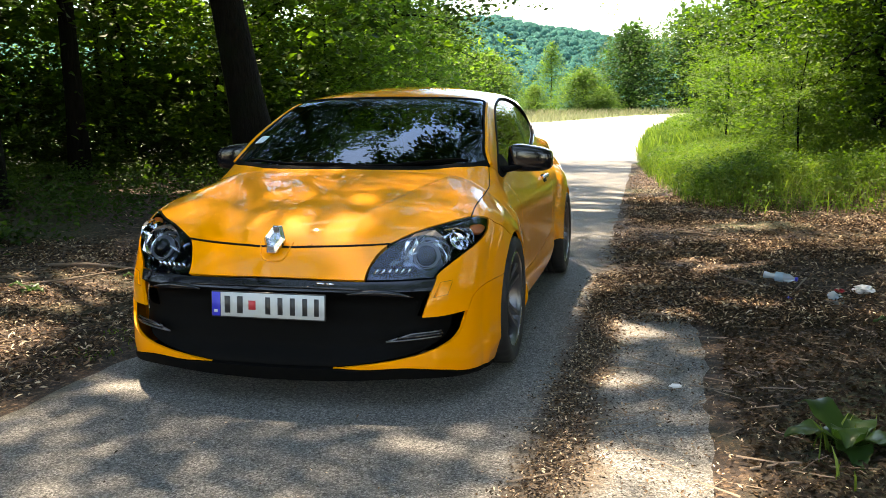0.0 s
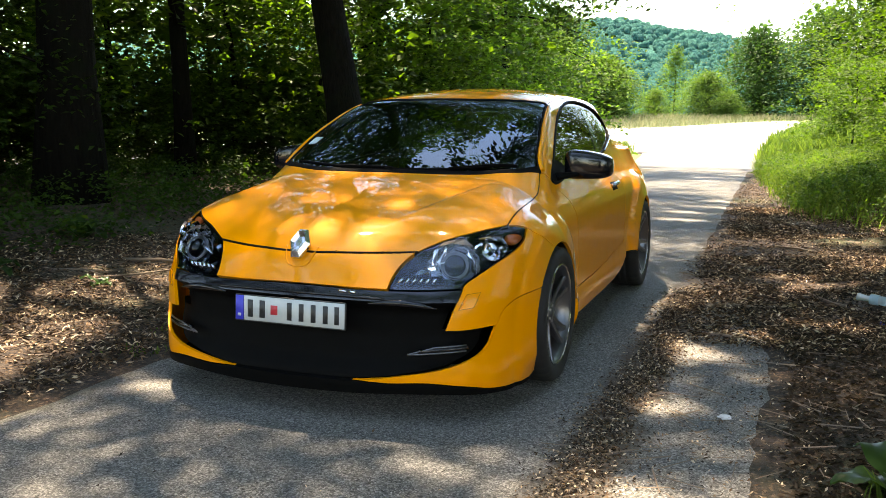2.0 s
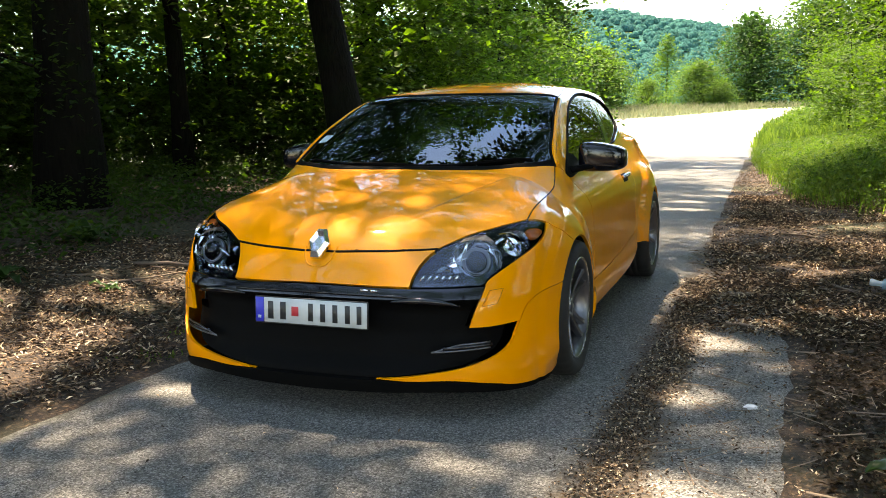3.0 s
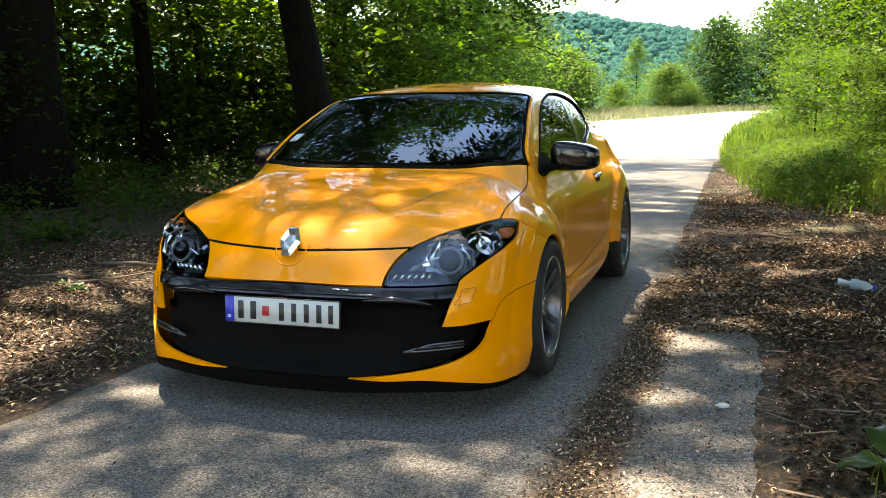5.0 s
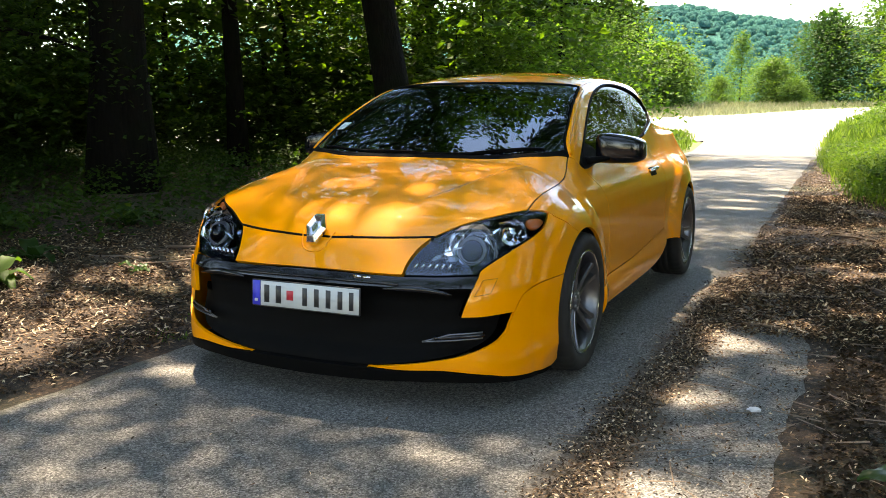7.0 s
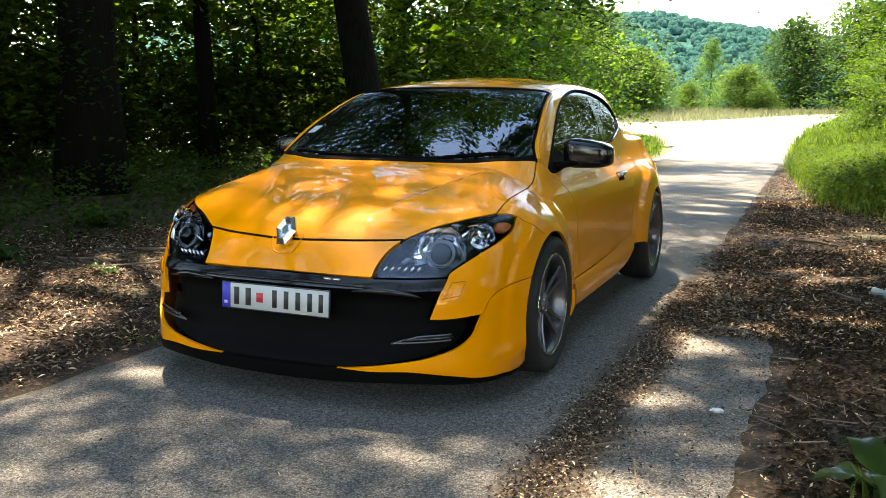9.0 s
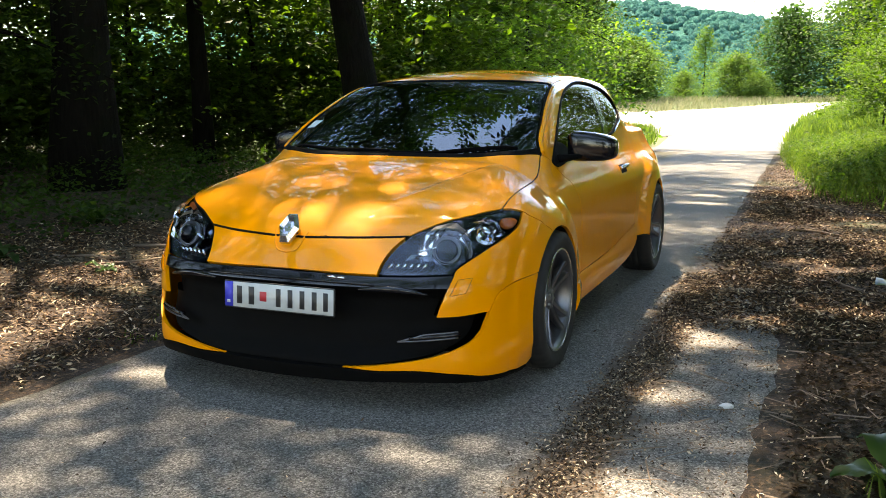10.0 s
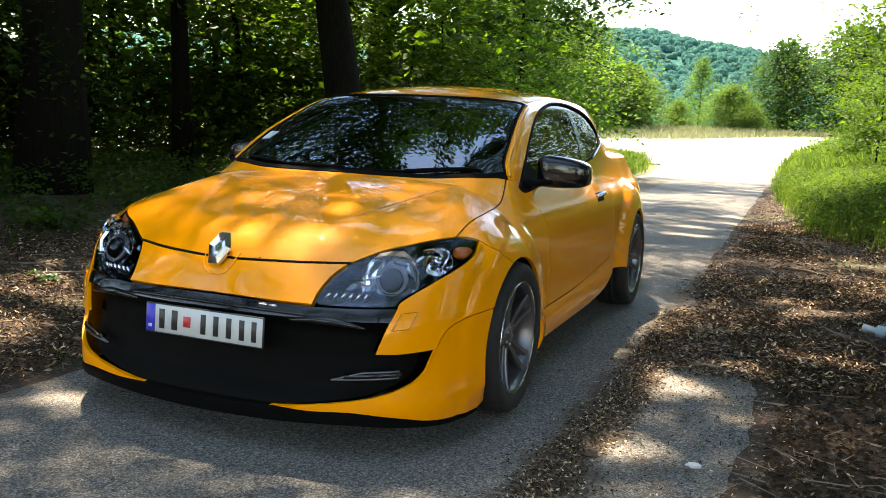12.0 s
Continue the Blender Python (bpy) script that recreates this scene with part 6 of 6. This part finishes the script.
weed = scatter(rng, 8000, 1.2, 6.0, 7.2, 17, lambda x, y: verge(x, y) * (0.25 + 0.75 * ease(9.5 - y, 0, 1.5) + 0.5 * ease(bumps(x, y), 0.1, 0.5)))
weed[:, 2] += rng.uniform(0.06, 0.42, len(weed))
tagged(new("verge_weeds", leaf_sheet("verge_weeds", sprays(rng, weed, 0.10, 20), 0.042, rng, LEAF_FRESH, 0.35)), "leafy green weeds among the verge grass", "weeds", kind="stuff")
where = np.vstack((scatter(rng, 100000, -4.4, -1.08, -3.0, 6.5, lambda x, y: ease(-x, 1.08, 1.35) * (1 - 0.7 * ease(-x, 2.8, 4.4)) * (1 - 0.93 * ease(y + 0.4 * bumps(x, y), 2.0, 3.0)) * (0.35 + 0.65 * ease(bumps(1.5 * x, 1.5 * y), -0.25, 0.05))),
                   scatter(rng, 120000, 1.1, 5.0, 1.0, 9.0, lambda x, y: ease(x, 1.10 + 0.15 * bumps(3 * x, 2 * y), 1.45) * (1 - 0.8 * verge(x, y)) * (0.18 + 0.82 * ease(bumps(0.7 * x + 2, 1.4 * y), -0.30, 0.05))),
                   scatter(rng, 9000, 1.0, 2.6, 8.0, 18.0, lambda x, y: ease(x, 1.0, 1.3) * (1 - verge(x, y)))))
fine = np.vstack((scatter(rng, 16000, 1.9, 4.8, -3.2, 1.6, lambda x, y: 0.25 + 0.75 * ease(bumps(2 * x, 2 * y), -0.1, 0.3)),
                  scatter(rng, 60000, 0.95, 1.7, -3.2, 2.6, lambda x, y: np.exp(-((x - 1.27 - 0.05 * bumps(0, 2 * y)) / 0.10) ** 2)),
                  scatter(rng, 7000, 1.3, 2.1, -3.2, 1.6, lambda x, y: np.full_like(x, 0.45)),
                  scatter(rng, 1400, -1.1, 1.0, -3.5, 9.0, lambda x, y: np.full_like(x, 0.3))))
for name, spots, length, slim, text in (("dead_leaves", where, 0.036, 0.30, "brown dead leaves strewn over the soil"), ("leaf_crumbs", fine, 0.017, 0.42, "fine brown leaf crumbs along the track's edge")):
    spots[:, 2] = np.maximum(spots[:, 2], 0.0) + 0.003 + 0.6 * length * rng.uniform(0, 1, len(spots)) ** 2
    tagged(new(name, leaf_sheet(name, spots, length, rng, LITTER, 0.42, slim)), text, "dead leaves", kind="stuff")
few = where[rng.uniform(0, 1, len(where)) < 0.015] + np.array((0.02, 0.01, 0.008))
tagged(new("fallen_leaves", leaf_sheet("fallen_leaves", few, 0.040, rng, LITTER, 0.45, 0.5)), "larger pale fallen leaves on the litter", "dead leaves", kind="stuff")
# Litter whose colour carries the shade, in the wood and right of the track.
dimmed = np.vstack((scatter(rng, 14000, -10.0, -3.8, -1.0, 12.0, lambda x, y: np.full_like(x, 0.7)), scatter(rng, 34000, 1.95, 4.8, -3.2, 1.8, lambda x, y: np.full_like(x, 0.8))))
dimmed[:, 2] += 0.01
tagged(new("shaded_litter", leaf_sheet("shaded_litter", dimmed, 0.036, rng, LITTER_SHADED, 0.5, 0.5)), "dead leaves under the trees, coloured darker for the shade", "dead leaves", kind="stuff")
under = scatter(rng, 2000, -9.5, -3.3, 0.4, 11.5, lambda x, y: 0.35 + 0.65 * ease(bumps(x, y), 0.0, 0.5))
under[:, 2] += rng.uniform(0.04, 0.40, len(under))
tagged(new("undergrowth", leaf_sheet("undergrowth", sprays(rng, under, 0.15, 26), 0.06, rng, SHADED_LEAF, 0.4)), "low leafy undergrowth on the shaded floor of the wood", "undergrowth", kind="stuff")

# ---- small things on the ground ----
def stick(line, r, label, category="stick"):
    pts = [(x, y, ground_at(x, y) + r * 0.7 + dz if abs(x) > 1.9 or y > 1.5 or x < -1.15 else r * 0.8 + dz) for x, y, dz in line]
    ob = new("stick", mesh_of(sweep(pts, [r * (1 - 0.5 * i / (len(pts) - 1)) for i in range(len(pts))], 7), "stick", TWIG))
    return tagged(ob, label, category, "sticks on the ground")


stick([(1.42, 2.02, 0), (1.58, 2.08, 0.01), (1.75, 2.08, 0.005), (1.90, 2.16, 0)], 0.018, "thick dry stick lying on dead leaves")
stick([(1.50, 1.16, 0), (1.58, 1.18, 0.002), (1.68, 1.17, 0)], 0.014, "short grey stick lying on the asphalt edge")
stick([(1.75, 5.2, 0), (2.0, 5.0, 0.02), (2.3, 4.95, 0)], 0.014, "bent dry stick among dead leaves")
stick([(2.35, 2.30, 0), (2.50, 2.05, 0.02), (2.65, 2.42, 0.01)], 0.012, "forked dry stick beside litter")
stick([(2.10, 1.25, 0), (2.45, 1.28, 0.006), (2.75, 1.38, 0)], 0.009, "thin brown stick on the dark soil")
stick([(1.95, -1.20, 0), (2.10, -1.12, 0.006), (2.26, -1.14, 0)], 0.008, "thin brown stick on the dark soil")
stick([(2.05, 2.75, 0), (2.18, 2.45, 0.01), (2.30, 2.30, 0)], 0.010, "thin pale stick on dead leaves")
stick([(-2.95, 1.55, 0), (-2.55, 1.50, 0.03), (-2.15, 1.68, 0.01), (-1.85, 1.72, 0)], 0.014, "pale dry branch on the leaf bank")
stick([(-2.75, 0.85, 0), (-2.40, 1.05, 0.04), (-2.1, 1.35, 0.10)], 0.008, "thin dry twig standing out of dead leaves")
stick([(-3.15, 0.95, 0), (-2.85, 1.02, 0.02), (-2.60, 0.98, 0)], 0.010, "pale dry twig on the leaf bank")

rng = np.random.default_rng(77)
twig_co, twig_f = [], []
for i in range(2200):
    side = rng.uniform()
    x, y = (rng.uniform(-3.6, -1.3), rng.uniform(-2, 4.5)) if side < 0.4 else (rng.uniform(1.1, 4.5), rng.uniform(-2.2, 7.5))
    a, length, r = rng.uniform(0, 6.28), rng.uniform(0.05, 0.22), rng.uniform(0.0015, 0.004)
    c = np.array((x, y, max(ground_at(x, y), 0.0) + 0.008))
    d = np.array((math.cos(a), math.sin(a), rng.normal(0, 0.06))) * length / 2
    w = np.array((-math.sin(a), math.cos(a), 0)) * r
    u = np.array((0, 0, r))
    twig_co.append(np.array([c - d - w, c - d + u * 1.6, c - d + w, c + d - w * 0.5, c + d + u, c + d + w * 0.5]))
    k = 6 * i
    twig_f += [(k, k + 1, k + 4, k + 3), (k + 1, k + 2, k + 5, k + 4)]
tagged(new("twigs", quads("twigs", np.vstack(twig_co), np.array(twig_f), TWIG)), "small dry twigs strewn over soil and asphalt", "twigs", kind="stuff")

# litter
PLASTIC = material("clear_plastic", lambda t: surface(t, (0.62, 0.72, 0.78), 0.18, **{"Transmission Weight": 0.55, "IOR": 1.2}))
PLASTIC_BLUE = plain("pale_blue_film", (0.22, 0.34, 0.42), 0.3)
PAPER = plain("crumpled_paper", (0.70, 0.69, 0.68), 0.8, size=90)


def crumple(name, at, size, mat, label, category, seed, flat=0.5):
    bm = bmesh.new()
    bmesh.ops.create_icosphere(bm, subdivisions=3, radius=1.0)
    for v in bm.verts:
        d = v.co.normalized()
        k = 0.75 + 0.4 * noise.noise(d * 2.2 + Vector((seed, 0, 0))) + 0.25 * noise.noise(d * 5.0 + Vector((0, seed, 0)))
        v.co = Vector((d.x * k * size, d.y * k * size * 0.8, d.z * k * size * flat))
    ob = new(name, mesh_of(bm, name, mat, False))
    ob.location = (at[0], at[1], max(ground_at(*at[:2]), 0) + size * flat * 0.55)
    return tagged(ob, label, category, "litter on the ground")


crumple("paper_scrap", (1.703, -0.285), 0.032, PAPER, "crumpled white paper scrap on the asphalt", "litter", 3.0, 0.35)
crumple("paper_scrap", (2.98, 2.14), 0.085, PAPER, "crumpled white wrapper on dead leaves", "litter", 9.0, 0.45)
crumple("red_wrapper", (2.83, 2.16), 0.045, RED, "small red wrapper on dead leaves", "litter", 5.0, 0.4)
crumple("blue_wrapper", (2.47, 1.90), 0.030, PLATE_BLUE, "small blue wrapper on dead leaves", "litter", 6.5, 0.4)
bottle = thing("plastic_bottle", "crushed clear plastic bottle lying on dead leaves", "bottle", "litter on the ground", pose(2.47, 2.38, ground_at(2.47, 2.38) + 0.045, 0, 4, -18))
bm = lathe([(-0.115, 0.001), (-0.115, 0.030), (-0.105, 0.034), (-0.06, 0.031), (-0.04, 0.035), (0.0, 0.029), (0.03, 0.034), (0.06, 0.033), (0.09, 0.016), (0.105, 0.013), (0.105, 0.001)], 20)
for v in bm.verts:
    v.co.z *= 0.75 + 0.2 * math.sin(30 * v.co.x)
part("bottle_body", bm, PLASTIC, bottle)
part("bottle_cap", lathe([(0.100, 0.001), (0.100, 0.0155), (0.118, 0.0155), (0.118, 0.001)], 16), PLATE_BLUE, bottle, "blue screw cap")
part("bottle_band", lathe([(-0.035, 0.0355), (0.02, 0.0345)], 20), PLASTIC_BLUE, bottle, "pale blue film band")
cup = thing("plastic_cup", "crushed clear plastic cup lying on dead leaves", "cup", "litter on the ground", pose(2.76, 1.95, ground_at(2.76, 1.95) + 0.045, 0, 30, 60))
bm = lathe([(-0.05, 0.001), (-0.05, 0.030), (0.05, 0.044), (0.053, 0.046), (0.05, 0.042)], 22)
for v in bm.verts:
    v.co += Vector((0, 0.006, -0.006)) * math.sin(9 * v.co.y * 10 + v.co.x * 40)
part("cup_body", bm, PLASTIC, cup)


# broad-leaved plants
def broad_leaf(length, width, rise_up, droop, seed, mat=DOCK):
    """One big wavy leaf with a raised midrib."""
    bm = bmesh.new()
    rows = []
    for i in range(13):
        s = i / 12
        half = width * (math.sin(math.pi * min(1, s * 0.92 + 0.05)) ** 0.7) * (1 - 0.25 * s)
        z = rise_up * math.sin(s * 1.7) - droop * s * s
        rows.append([bm.verts.new((length * s, half * k, z + 0.10 * half * abs(k) + 0.012 * math.sin(14 * s + 3 * k + seed) * abs(k))) for k in (-1, -0.66, -0.33, 0, 0.33, 0.66, 1)])
    for a, b in zip(rows, rows[1:]):
        for k in range(6):
            bm.faces.new((a[k], a[k + 1], b[k + 1], b[k]))
    return mesh_of(bm, "leaf", mat)


def dock(at, leaves, size, label, mat=DOCK):
    plant_ob = thing("dock_plant", label, "plant", "broad-leaved weeds", pose(at[0], at[1], ground_at(*at), 0, 0, 0))
    for i in range(leaves):
        me = broad_leaf(size * (0.8 + 0.35 * ((i * 7) % 5) / 5), size * 0.30, size * (0.36 + 0.2 * (i % 3)), size * (0.34 + 0.12 * (i % 2)), i, mat)
        leaf = part("leaf", me, mat, plant_ob)
        leaf.matrix_basis = pose(0, 0, 0.0, 0, 0, 360 / leaves * i + 17 * (i % 3))
        part("stem", sweep([(0, 0, 0), (size * 0.1, 0, size * 0.05), (size * 0.25, 0, size * 0.17)], 0.006, 6), DOCK, leaf)
    return plant_ob


dock((2.32, -0.92), 8, 0.24, "broad-leaved dark green weed on the dark soil")
dock((3.05, -0.2), 5, 0.22, "broad-leaved dark green weed on the dark soil")
dock((-2.9, -0.1), 11, 0.27, "pale green leafy weed on the leaf bank", LEAF_FRESH)
dock((-3.25, 0.55), 6, 0.24, "broad pale green weed on the leaf bank")
dock((-2.45, 0.72), 4, 0.12, "small green sprout on the leaf bank")
dock((-4.0, 2.25), 6, 0.34, "pale broad-leaved weed at the wood's edge")
dock((-2.10, 1.45), 4, 0.10, "small yellow-green sprout on the leaf bank")
dock((2.95, 1.0), 5, 0.14, "small green weed between dead leaves")
dock((-4.6, 1.4), 6, 0.36, "pale broad-leaved weed at the wood's edge")
